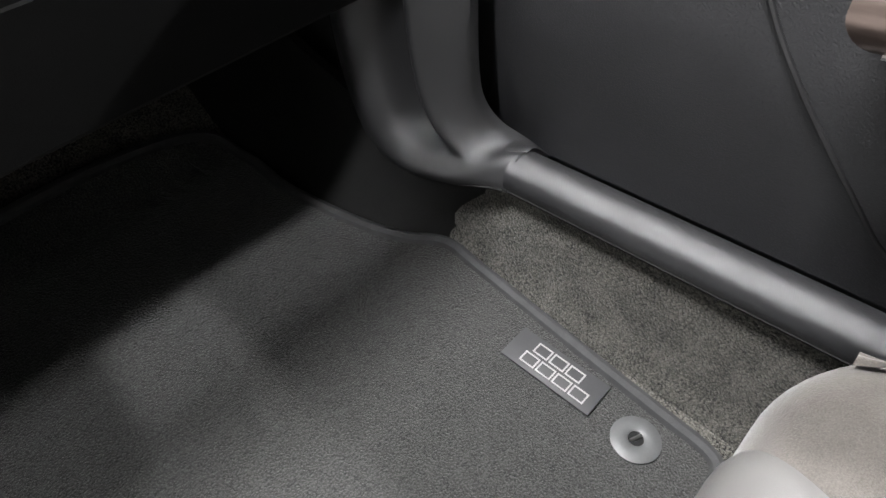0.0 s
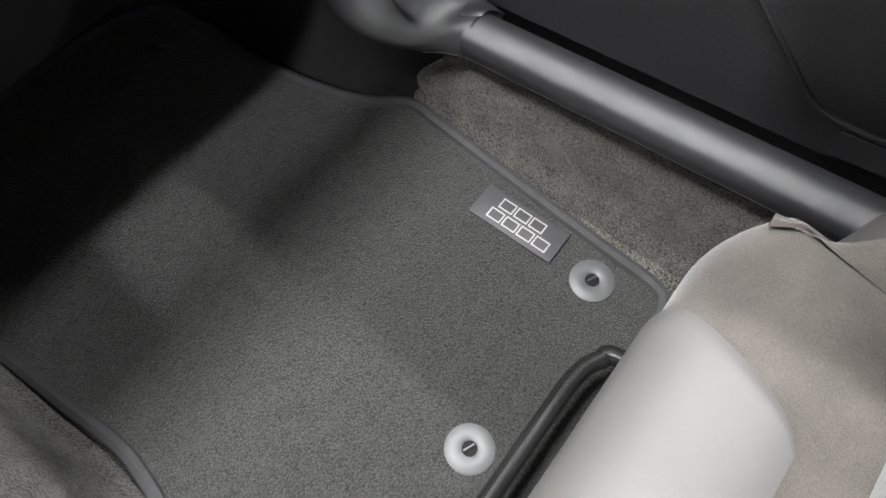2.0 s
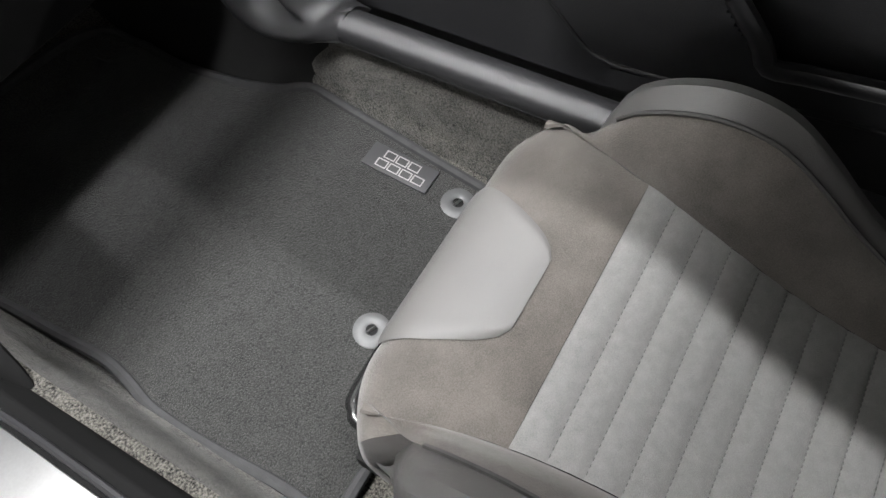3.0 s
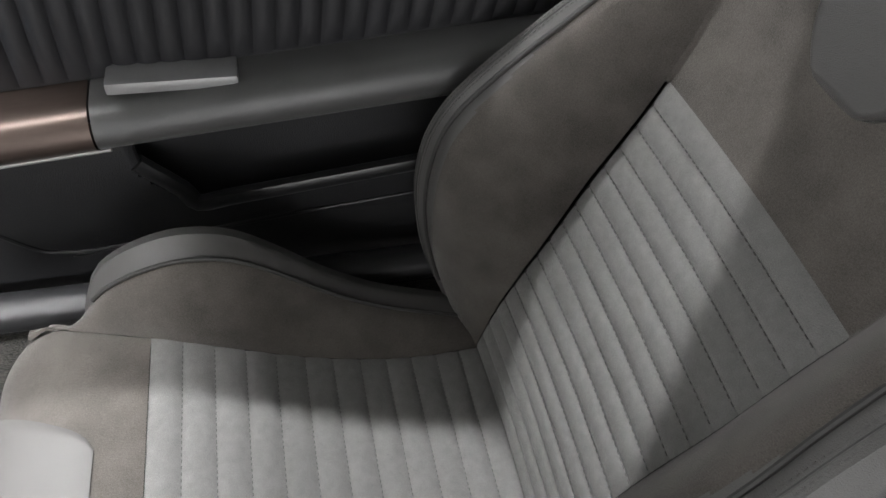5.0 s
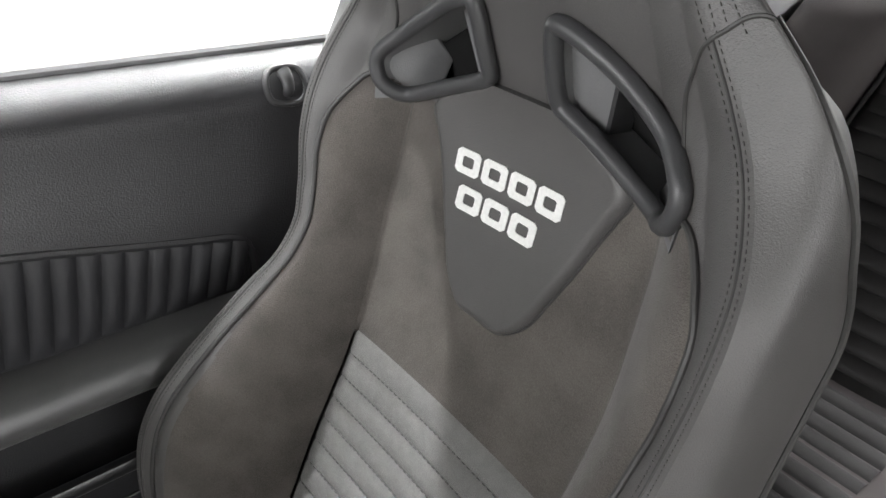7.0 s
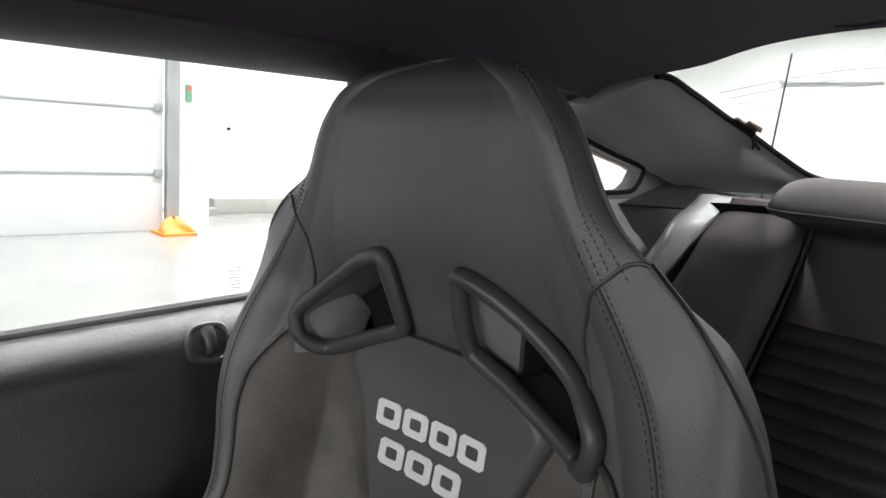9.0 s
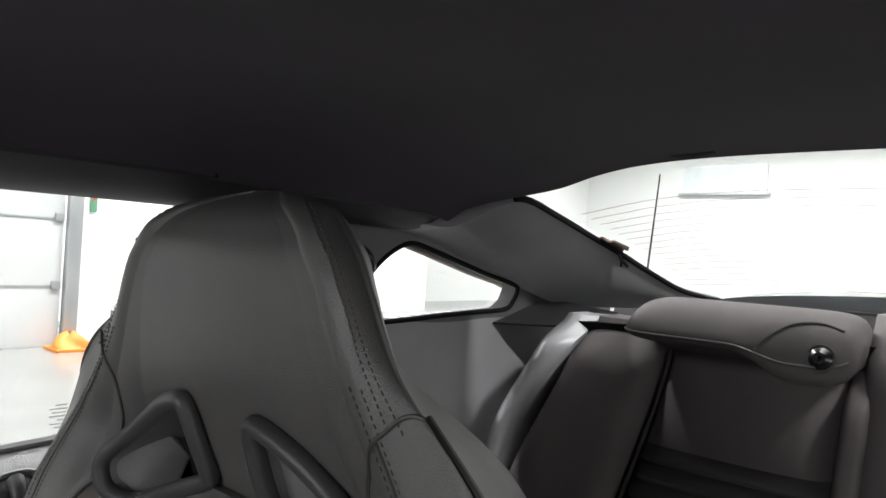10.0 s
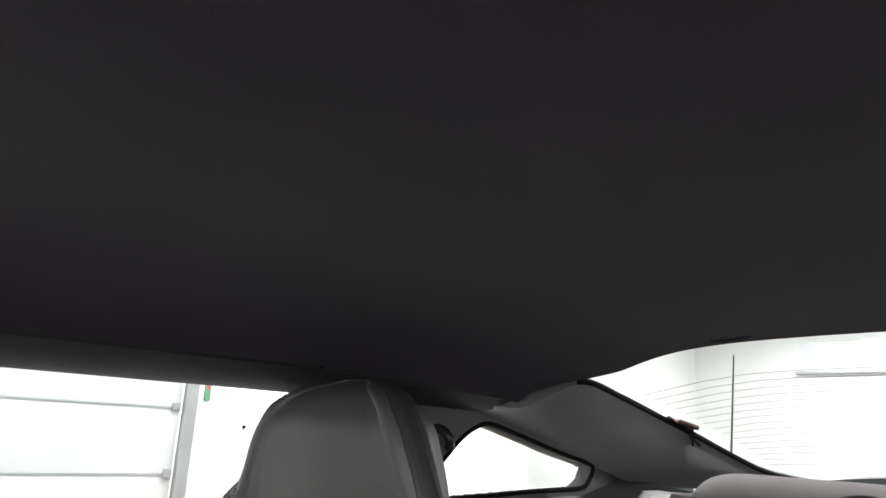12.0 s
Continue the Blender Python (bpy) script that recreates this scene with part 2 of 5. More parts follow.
def prism(outline, depth, bevel=0.0, seg=2):
    """A flat outline of 3D points, pushed along the vector depth, with rounded rims."""
    bm = bmesh.new()
    f = bm.faces.new([bm.verts.new(q) for q in outline])
    got = bmesh.ops.extrude_face_region(bm, geom=[f])
    moved = [v for v in got["geom"] if isinstance(v, bmesh.types.BMVert)]
    bmesh.ops.translate(bm, vec=Vector(depth), verts=moved)
    bmesh.ops.recalc_face_normals(bm, faces=bm.faces[:])
    if bevel:
        caps = [e for e in bm.edges if all(abs(fa.normal.dot(Vector(depth).normalized())) > 0.9 or True for fa in e.link_faces)]
        rim = [e for e in caps if any(len(fa.verts) == len(outline) for fa in e.link_faces)]
        bmesh.ops.bevel(bm, geom=rim, offset=bevel, segments=seg, profile=0.7, affect="EDGES")
    return bm


def profile_run(section, start, end, bm=None):
    """A bar along y with a section of (x, z) points."""
    def fn(a, b):
        i = a * (len(section) - 1)
        k = min(int(i), len(section) - 2)
        t = i - k
        x = section[k][0] * (1 - t) + section[k + 1][0] * t
        z = section[k][1] * (1 - t) + section[k + 1][1] * t
        return (x, start + (end - start) * b, z)
    return grid(fn, (len(section) - 1) * 3, 24, bm=bm)


def ease(t):
    t = min(max(t, 0), 1)
    return t * t * (3 - 2 * t)


# ---- workshop round the car ----
alone("floor", block((-14, -22, -0.2), (12.6, 12, 0), 0), EPOXY, "polished grey epoxy workshop floor", "floor", "structure", False)
alone("wall_east", block((12.4, -22, 0), (12.6, 12, 5.2), 0), WALL, "white painted workshop wall", "wall", "structure", False)
alone("wall_west", block((-14.2, -22, 0), (-14, 12, 5.2), 0), WALL, "white painted workshop wall", "wall", "structure", False)
alone("wall_north", block((-14, 12, 0), (12.6, 12.2, 5.2), 0), WALL, "white painted workshop wall", "wall", "structure", False)
alone("wall_south", block((-14, -22.2, 0), (12.6, -22, 5.2), 0), WALL, "white painted workshop wall", "wall", "structure", False)
alone("ceiling", block((-14.2, -22.2, 5.2), (12.6, 12.2, 5.4), 0), WALL, "white workshop ceiling", "ceiling", "structure", False)

# high window in the south wall
alone("window_4", block((6.5, -21.99, 3.62), (9.0, -21.94, 4.45), 0), material("sky_grey_pane", (0.72, 0.76, 0.78), 0.15), "pale high window in the white wall", "window", "structure", False)
alone("trim_window_ledge", block((6.4, -22.0, 3.54), (9.1, -21.80, 3.62), 0.01), STEEL, "grey ledge under the high window", "ledge", "structure", False)

# sectional door beside its steel post
DX, DYE = 8.35, -3.55      # plane of the door and the post's edge
gdoor = thing("sectional_door", (DX, 2.0, 0), "white sectional overhead workshop door, closed", "garage door")
for k, z0 in enumerate((-0.085, 0.665, 1.415, 2.165, 2.915)):
    part("panel", block((DX, DYE + 0.04, max(0.0, z0 + 0.012)), (DX + 0.08, 8.5, z0 + 0.742), 0.01), PANEL, gdoor)
    part("stiffener", block((DX - 0.016, DYE + 0.04, z0 - 0.014), (DX + 0.004, 8.5, z0 + 0.014), 0.006), STEEL, gdoor)
for hz in (0.64, 1.39, 2.14):
    for hy in (DYE + 0.06, -1.5, 0.6):
        part("hinge", block((DX - 0.06, hy, hz), (DX - 0.016, hy + 0.09, hz + 0.085), 0.006), STEEL, gdoor)
post = thing("door_track_post", (DX, DYE - 0.05, 0), "galvanised steel door track post", "post")
part("column", block((DX - 0.08, DYE - 0.13, 0), (DX + 0.12, DYE - 0.02, 5.2), 0.01), STEEL, post)
part("track", block((DX - 0.12, DYE - 0.02, 0), (DX - 0.06, DYE + 0.03, 4.2), 0.008), STEEL, post)
alone("wall_stub", block((DX - 0.02, DYE - 0.52, 0), (DX + 0.22, DYE - 0.13, 5.2), 0), WALL, "white painted pier beside the door", "wall", "structure", False)
sign = thing("exit_sign", (DX - 0.04, DYE - 0.25, 1.52), "small green and red wall box", "sign")
part("housing", block((DX - 0.06, DYE - 0.28, 1.52), (DX - 0.02, DYE - 0.21, 1.72), 0.01), material("green_sign", (0.12, 0.3, 0.18), 0.5), sign)
part("lamp", block((DX - 0.07, DYE - 0.265, 1.65), (DX - 0.058, DYE - 0.225, 1.70), 0.004), material("red_lens", (0.5, 0.08, 0.06), 0.4), sign)
kerb = thing("wall_plinth", (10.1, -6.0, 0), "grey painted plinth along the white wall", "plinth")
part("body", block((9.72, -8.0, 0), (10.6, -4.78, 0.22), 0.02), BLOCK, kerb)
part("foot", block((9.60, -4.78, 0), (9.72, -4.50, 0.10), 0.015), BLOCK, kerb)
spot = thing("wall_fitting", (10.55, -4.9, 1.2), "small dark round fitting on the white wall", "fitting")
part("body", block((10.55, -5.42, 1.20), (10.60, -5.38, 1.25), 0.012), DARK, spot)
alone("wall_bay", block((10.6, -12.0, 0), (10.8, DYE - 0.52, 5.2), 0), WALL, "white painted wall behind the plinth", "wall", "structure", False)
cone = thing("floor_cone", (DX - 0.30, DYE + 0.02, 0), "crumpled orange plastic floor cone", "cone")


def cone_fn(a, b):
    w = a * 2 * math.pi
    r = (0.17 * (1 - b) ** 0.6 + 0.02) * (1 + 0.16 * math.sin(3 * w + 5 * b))
    return (DX - 0.30 + r * math.cos(w), DYE + 0.02 + r * math.sin(w) * 1.1, 0.02 + 0.17 * b + 0.02 * math.sin(2 * w) * b)


part("body", grid(cone_fn, 24, 8), ORANGE, cone)
part("base", block((DX - 0.50, DYE - 0.17, 0), (DX - 0.10, DYE + 0.22, 0.03), 0.008), ORANGE, cone)

# ---- car shell ----
# Unseen blocks, added to keep stray lamp light out of the footwell.
alone("left_quarter_blocker", block((-0.80, -2.0, 0.2), (-0.745, -0.80, 1.06), 0.01), TRIM, "unseen dark block closing the driver side rear quarter", "wall", "structure", False)
alone("left_kick_blocker", block((-0.80, 0.50, 0.2), (-0.745, 1.14, 0.98), 0.01), TRIM, "unseen dark block in place of the driver side kick panel", "wall", "structure", False)
CX = 0.425      # middle of the passenger seat


def roof_z(x, y):
    rear = max(0.0, -0.70 - y)
    front = max(0.0, y + 0.15)
    return 1.452 - 0.010 * rear - 0.012 * rear * rear - 0.10 * front * front - (0.089 + 0.02 * rear) * (abs(x) / 0.62) ** 6


def rear_edge(x):
    return -1.24 + 0.14 * ease((abs(x) - 0.50) / 0.12) ** 1.5


HW = 0.622      # half width of the headliner


def headliner_fn(a, b):
    x = (2 * a - 1) * HW
    y = 0.16 + (rear_edge(x) - 0.16) * b
    lip = 0.003 * ease((b - 0.985) / 0.015)
    sag = 0.0015 * noise.noise((x * 4, y * 4, 1.0))
    return (x, y, roof_z(x, y) - lip + sag)


alone("ceiling_headliner", slab(headliner_fn, 64, 64, (0, 0, 0.02)), HEADLINER, "black cloth car headliner", "headliner", "structure")

# rear edge dent where a clip pulls the cloth
dent = thing("headliner_clip", (0.33, -1.18, 1.40), "small black clip at the headliner rear edge", "clip")
part("body", tube(smooth_path([(0.362, -1.218, roof_z(0.362, -1.218) + 0.001), (0.335, -1.222, roof_z(0.335, -1.222) - 0.001), (0.308, -1.218, roof_z(0.308, -1.218) + 0.001)]), 0.0035), HEADLINER, dent)


def rail_fn(side):
    def fn(a, b):
        y = 0.20 - 1.28 * b
        x = 0.619 + 0.096 * a
        z0 = roof_z(0.62, y) - 0.003
        z1 = 1.334 - 0.10 * max(0.0, y + 0.40) ** 2
        return (side * x, y, z0 + (z1 - z0) * a - 0.010 * math.sin(math.pi * a))
    return fn


for side in (1, -1):
    alone("trim_roof_rail", slab(rail_fn(side), 10, 30, (0, 0, 0.02)), RAILTRIM, "black plastic roof rail trim", "trim", "structure")
alone("outer_roof", slab(lambda a, b: ((2 * a - 1) * 0.77, 0.165 - 1.42 * b, roof_z((2 * a - 1) * 0.62, 0.2 - 1.36 * b) + 0.026), 20, 20, (0, 0, 0.01)), BODY, "dark painted car roof skin", "car roof", "structure")
# ---- floor, sills, dash, console ----
def floor_z(x, y):
    return 0.248 + 0.105 * max(0.0, y - 0.1) + 0.9 * max(0.0, y - 0.80)


def carpet_fn(a, b):
    y = -0.75 + 1.85 * b
    # from the sill down to the floor and up over the tunnel
    sec = [(0.71, 0.428), (0.690, 0.424), (0.687, 0.36), (0.683, 0.29), (0.672, 0.248), (0.5, 0.245), (0.3, 0.245), (0.155, 0.247), (0.138, 0.28), (0.124, 0.36), (0.11, 0.44), (0.0, 0.47)]
    i = a * (len(sec) - 1)
    k = min(int(i), len(sec) - 2)
    t = i - k
    x = sec[k][0] * (1 - t) + sec[k + 1][0] * t
    z = sec[k][1] * (1 - t) + sec[k + 1][1] * t
    lift = (floor_z(x, y) - 0.248) * ease((0.47 - z) / 0.2 if x > 0.2 else 1.0)
    wob = 0.0025 * noise.noise((x * 14, y * 11, 2.0))
    return (x, y, z + lift + wob)


alone("floor_carpet", slab(carpet_fn, 66, 60, (0, 0, -0.02)), CARPET, "worn charcoal loop carpet in the footwell", "carpet", "structure")
alone("floor_pan", block((-0.80, -2.2, 0.18), (0.80, 1.25, 0.215), 0), BODY, "plain car floor pan", "floor", "structure", False)
alone("floor_driver", block((-0.72, -0.75, 0.24), (-0.11, 1.1, 0.262), 0.004), CARPET, "charcoal carpet on the driver side", "carpet", "structure", False)

# sill trim
SILL = [(0.682, 0.420), (0.681, 0.434), (0.686, 0.446), (0.700, 0.454), (0.716, 0.453), (0.730, 0.444), (0.740, 0.428), (0.744, 0.40), (0.744, 0.38)]
smooth_sill = [(p.x, p.z) for p in smooth_path([(x, 0, z) for x, z in SILL], 5)]
sill = thing("sill_trim", (0.70, 0.0, 0.4), "black grained plastic door sill trim", "sill trim")
part("cover", profile_run(smooth_sill, 0.412, -0.80), SILLGREY, sill)
part("lip", tube([(0.683, 0.41, 0.421), (0.683, -0.8, 0.421)], 0.0022, 6), DARK, sill)


# kick panel that sweeps up in front of the sill
KL = smooth_path([(0.682, 0.405, 0.420), (0.678, 0.428, 0.418), (0.670, 0.483, 0.402), (0.667, 0.546, 0.392), (0.667, 0.599, 0.410), (0.667, 0.626, 0.467), (0.667, 0.637, 0.53), (0.668, 0.638, 0.60), (0.675, 0.632, 0.72), (0.69, 0.61, 0.90)], 6)
KU = smooth_path([(0.744, 0.405, 0.425), (0.735, 0.428, 0.442), (0.722, 0.458, 0.462), (0.714, 0.474, 0.490), (0.711, 0.478, 0.53), (0.710, 0.478, 0.58), (0.710, 0.477, 0.64), (0.710, 0.476, 0.70), (0.712, 0.472, 0.78), (0.715, 0.465, 0.92)], 6)


def kick_fn(a, b):
    i = min(len(KL) - 1, int(round(b * (len(KL) - 1))))
    p = KL[i].lerp(KU[i], a)
    fade = ease(b * 4)
    bulge = (0.004 + 0.014 * fade) * math.sin(math.pi * a) ** 0.7
    groove = 0.042 * math.exp(-((a - 0.50) / 0.075) ** 2) * ease((b - 0.20) * 4.5)
    lip = 0.010 * math.exp(-((a - 0.20) / 0.13) ** 2) * ease((b - 0.12) * 4)
    crown = 0.033 * math.sin(math.pi * a ** 0.8) * (1 - fade)
    return p + Vector((-bulge + groove - lip, 0, crown))


kick = thing("kick_panel", (0.69, 0.5, 0.42), "black plastic kick panel sweeping up from the sill", "kick panel")
part("cover", slab(kick_fn, 40, len(KL) - 1, (0.012, 0, 0)), SILLGREY, kick)
part("joint_edge", tube([kick_fn(a, 0.0) + Vector((-0.0005, 0.002, 0.0)) for a in np.linspace(0, 1, 14)], 0.0016, 6), DARK, kick, "dark joint to the sill")
part("lower_edge", tube([Vector(p) for p in KL[3:40]], 0.0018, 6), DARK, kick)
FB = smooth_path([(0.676, 0.462, 0.29), (0.666, 0.505, 0.285), (0.644, 0.537, 0.285), (0.623, 0.60, 0.29), (0.606, 0.70, 0.30), (0.606, 0.78, 0.31), (0.60, 0.90, 0.42), (0.60, 1.09, 0.6)], 4)
FT = smooth_path([(0.684, 0.438, 0.415), (0.674, 0.483, 0.402), (0.672, 0.546, 0.396), (0.672, 0.60, 0.415), (0.674, 0.64, 0.46), (0.676, 0.75, 0.50), (0.68, 0.90, 0.60), (0.68, 1.09, 0.7)], 4)
alone("wall_footwell", slab(lambda a, b: FB[int(round(a * (len(FB) - 1)))].lerp(FT[int(round(a * (len(FB) - 1)))], b) + Vector((0.012 * math.sin(math.pi * b), 0, 0)), len(FB) - 1, 8, (0.012, 0, 0)), DARK, "black plastic footwell side", "wall", "structure")
alone("wall_kick", block((0.72, 0.62, 0.38), (0.80, 1.3, 0.98), 0.01), TRIM, "dark footwell side panel", "wall", "structure", False)
alone("wall_firewall", block((-0.80, 1.08, 0.2), (0.80, 1.14, 0.98), 0.0), CARPET, "dark carpeted bulkhead", "wall", "structure", False)

# dashboard underside with glovebox
def dash_fn(a, b):
    x = -0.745 + 1.466 * a
    sec = [(1.08, 0.62), (0.80, 0.575), (0.64, 0.570), (0.572, 0.595), (0.525, 0.70), (0.50, 0.80), (0.52, 0.90), (0.64, 0.955), (1.08, 0.975)]
    i = b * (len(sec) - 1)
    k = min(int(i), len(sec) - 2)
    t = i - k
    y = sec[k][0] * (1 - t) + sec[k + 1][0] * t
    z = sec[k][1] * (1 - t) + sec[k + 1][1] * t
    return (x, y, z)


dash = thing("dashboard", (0, 0.8, 0.6), "black grained plastic dashboard underside with glovebox", "dashboard")
part("shell", slab(lambda a, b: dash_fn(a, 0.42 + 0.58 * b), 24, 24, (0, 0.03, 0)), DASHBLACK, dash)
# Underside split off, its shade put into a near-black colour.
part("shaded_underside", slab(lambda a, b: dash_fn(a, 0.42 * b), 24, 20, (0, 0, 0.012)), DARK, dash, "dashboard underside, near black in place of its shade")
part("glovebox_lid", slab(lambda a, b: (0.22 + 0.40 * a, 0.562 - 0.050 * b, 0.605 + 0.12 * b), 10, 10, (0, 0.012, 0)), DASHBLACK, dash)

# centre console
con = thing("centre_console", (0.0, 0.1, 0.3), "black plastic centre console with aluminium top plate", "console")


def console_fn(a, b):
    y = -0.62 + 1.45 * b
    sec = [(0.098, 0.30), (0.100, 0.42), (0.094, 0.475), (0.080, 0.500), (0.062, 0.508), (0.0, 0.508), (-0.062, 0.508), (-0.080, 0.500), (-0.1, 0.30)]
    i = a * (len(sec) - 1)
    k = min(int(i), len(sec) - 2)
    t = i - k
    return (sec[k][0] * (1 - t) + sec[k + 1][0] * t, y, sec[k][1] * (1 - t) + sec[k + 1][1] * t + 0.06 * ease((y - 0.45) / 0.3))


part("body", grid(console_fn, 48, 30), DASHBLACK, con)
part("top_plate", block((-0.045, -0.05, 0.508), (0.057, 0.374, 0.514), 0.002), ALLOY, con, "brushed aluminium top plate")
rimpath = smooth_path([(0.063, -0.05, 0.507), (0.065, 0.15, 0.508), (0.062, 0.378, 0.507), (0.03, 0.382, 0.507), (-0.045, 0.382, 0.507)], 6)
part("edge_roll", tube(rimpath, 0.0045), SMOOTH, con)
brace = smooth_path([(0.090, 0.66, 0.56), (0.098, 0.56, 0.535), (0.099, 0.46, 0.505), (0.094, 0.40, 0.478), (0.087, 0.368, 0.458)], 8)
part("knee_brace", tube(brace, lambda t: 0.034 * (1 - t) ** 0.7 + 0.006, 12, flat=0.5), DASHBLACK, con)
part("brace_tip", tube(smooth_path([(0.094, 0.388, 0.474), (0.091, 0.366, 0.458), (0.086, 0.362, 0.452)], 4), 0.0045), ALLOY, con, "bright metal tip")

# ---- floor mat ----
def mat_z(x, y):
    return floor_z(x, y) + 0.016


def mat_outline():
    pts = [(0.156, 0.10), (0.152, 0.178), (0.145, 0.279), (0.146, 0.358), (0.158, 0.409), (0.165, 0.458), (0.160, 0.529), (0.156, 0.607), (0.151, 0.667), (0.155, 0.741), (0.168, 0.835), (0.30, 0.85), (0.46, 0.848), (0.575, 0.83), (0.602, 0.78),
           (0.600, 0.70), (0.618, 0.60), (0.640, 0.535), (0.662, 0.505), (0.672, 0.48), (0.668, 0.44), (0.655, 0.30), (0.645, 0.18), (0.640, 0.125), (0.625, 0.105), (0.58, 0.10), (0.40, 0.095), (0.20, 0.09)]
    return [(p.x, p.y) for p in smooth_path([(x, y, 0) for x, y in pts], 5, True)]


OUT = mat_outline()
mat = thing("floor_mat", (0.4, 0.45, 0.28), "charcoal carpet floor mat with bound edge and metal plaque", "floor mat")
bm = bmesh.new()
f = bm.faces.new([bm.verts.new((x, y, 0)) for x, y in OUT])
got = bmesh.ops.triangulate(bm, faces=[f])
for _ in range(4):
    bmesh.ops.subdivide_edges(bm, edges=[e for e in bm.edges if e.calc_length() > 0.03], cuts=1, use_grid_fill=False)
    bmesh.ops.triangulate(bm, faces=[q for q in bm.faces if len(q.verts) > 3])
for v in bm.verts:
    v.co.z = mat_z(v.co.x, v.co.y) + 0.0015 * noise.noise((v.co.x * 9, v.co.y * 9, 0.5))
got = bmesh.ops.extrude_face_region(bm, geom=bm.faces[:])
bmesh.ops.translate(bm, vec=(0, 0, -0.010), verts=[v for v in got["geom"] if isinstance(v, bmesh.types.BMVert)])
part("carpet_top", bm, MAT, mat)
part("binding", tube([(x, y, mat_z(x, y) - 0.001) for x, y in OUT], 0.0085, 8, True), BINDING, mat, "rolled dark binding")


def ring(c, n, r0, r1, h, sides=36, tilt=0.105):
    bm = bmesh.new()
    prof = [(r0, 0), (r0, h * 0.55), (r0 + 0.003, h), (r1 - 0.006, h), (r1, h * 0.25), (r1, 0)]
    rings = [[bm.verts.new((c[0] + r * math.cos(w), c[1] + r * math.sin(w), c[2] + z + tilt * r * math.sin(w))) for w in (2 * math.pi * s / sides for s in range(sides))] for r, z in prof]
    for A, B in zip(rings, rings[1:]):
        for s in range(sides):
            bm.faces.new((A[s], A[(s + 1) % sides], B[(s + 1) % sides], B[s]))
    return bm


for gx in (0.602, 0.373):
    g = part("grommet", ring((gx, 0.181, mat_z(gx, 0.181) + 0.001), None, 0.008, 0.0255, 0.0036), GREY, mat, "grey nylon fixing grommet")
    part("hole", ring((gx, 0.181, mat_z(gx, 0.181) + 0.0005), None, 0.0, 0.009, 0.003), DARK, g)
    part("stud", tube([(gx - 0.006, 0.184, mat_z(gx, 0.181) + 0.004), (gx + 0.006, 0.179, mat_z(gx, 0.181) + 0.004)], 0.002, 6), ALLOY, g)

# plaque: long side along y, plain printed marks
PX0, PX1, PY0, PY1 = 0.590, 0.634, 0.230, 0.341


def plaque_pt(u, v, h):
    """u along the plaque from its rear end, v from the tunnel side."""
    x = PX0 + (PX1 - PX0) * v
    y = PY0 + (PY1 - PY0) * u
    return (x, y, mat_z(x, y) + h)


plaque = part("plaque", prism([plaque_pt(*q, 0.001) for q in ((0, 0), (1, 0), (1, 1), (0, 1))], (0, 0, 0.003), 0.001), PLATE, mat, "dark plaque with silver outlined marks")


def frame_mark(place, u0, u1, v0, v1, t):
    """An outlined plain block."""
    bm = bmesh.new()
    def bar(a0, a1, b0, b1):
        bb = bmesh.new()
        lo = [bb.verts.new(place(*q, 0.0)) for q in ((a0, b0), (a1, b0), (a1, b1), (a0, b1))]
        hi = [bb.verts.new(place(*q, 1.0)) for q in ((a0, b0), (a1, b0), (a1, b1), (a0, b1))]
        bb.faces.new(hi)
        for i in range(4):
            bb.faces.new((lo[i], lo[(i + 1) % 4], hi[(i + 1) % 4], hi[i]))
        me = bpy.data.meshes.new("join")
        bb.to_mesh(me)
        bb.free()
        bm.from_mesh(me)
        bpy.data.meshes.remove(me)
    tu, tv = t
    bar(u0, u1, v0, v0 + tv)
    bar(u0, u1, v1 - tv, v1)
    bar(u0, u0 + tu, v0 + tv, v1 - tv)
    bar(u1 - tu, u1, v0 + tv, v1 - tv)
    return bm


place = lambda u, v, h: plaque_pt(u, v, 0.0042 + 0.0008 * h)
for k in range(4):
    part("mark", frame_mark(place, 0.10 + 0.185 * k, 0.10 + 0.185 * k + 0.165, 0.14, 0.46, (0.014, 0.035)), SILVER, plaque)
for k in range(3):
    part("mark", frame_mark(place, 0.24 + 0.185 * k, 0.24 + 0.185 * k + 0.165, 0.54, 0.86, (0.014, 0.035)), SILVER, plaque)

# ---- passenger door ----
door = thing("door_1", (0.78, -0.15, 0.4), "black passenger door trim with pleated insert and bronze switch panel", "car door", kind="structure")


def door_top(y):
    return 1.047 - 0.052 * (y + 0.5)


ROLL_Z, ROLL_X = 0.052, 0.085      # height and depth of the broad roll along the top


def door_x(y, z):
    """Inner face of the door, nearly upright above the pleats, then rolling outwards to the glass."""
    d = min(max(0.0, z - door_top(y) + ROLL_Z), ROLL_Z) / ROLL_Z
    x = 0.765 + 0.020 * ease((0.62 - z) / 0.2) - 0.008 * ease((z - 0.70) / 0.1) + 0.015 * ease((z - 0.87) / 0.13)
    return x + ROLL_X * (1 - (1 - d ** 2.4) ** (1 / 2.4))


DY0, DY1 = 0.62, -0.80


def door_fn(a, b):
    y = DY0 + (DY1 - DY0) * a
    t = b / 0.85
    if t <= 1:
        z = 0.40 + (door_top(y) - ROLL_Z - 0.40) * t
    else:
        z = door_top(y) - ROLL_Z + ROLL_Z * math.sin((b - 0.85) / 0.15 * math.pi / 2)
    return (door_x(y, z), y, z)


arm_lo = lambda y: 0.669 - y * 0.095
arm_hi = lambda y: 0.724 - y * 0.105
pocket_lo = lambda y: 0.533 - (y + 0.132) * 0.135


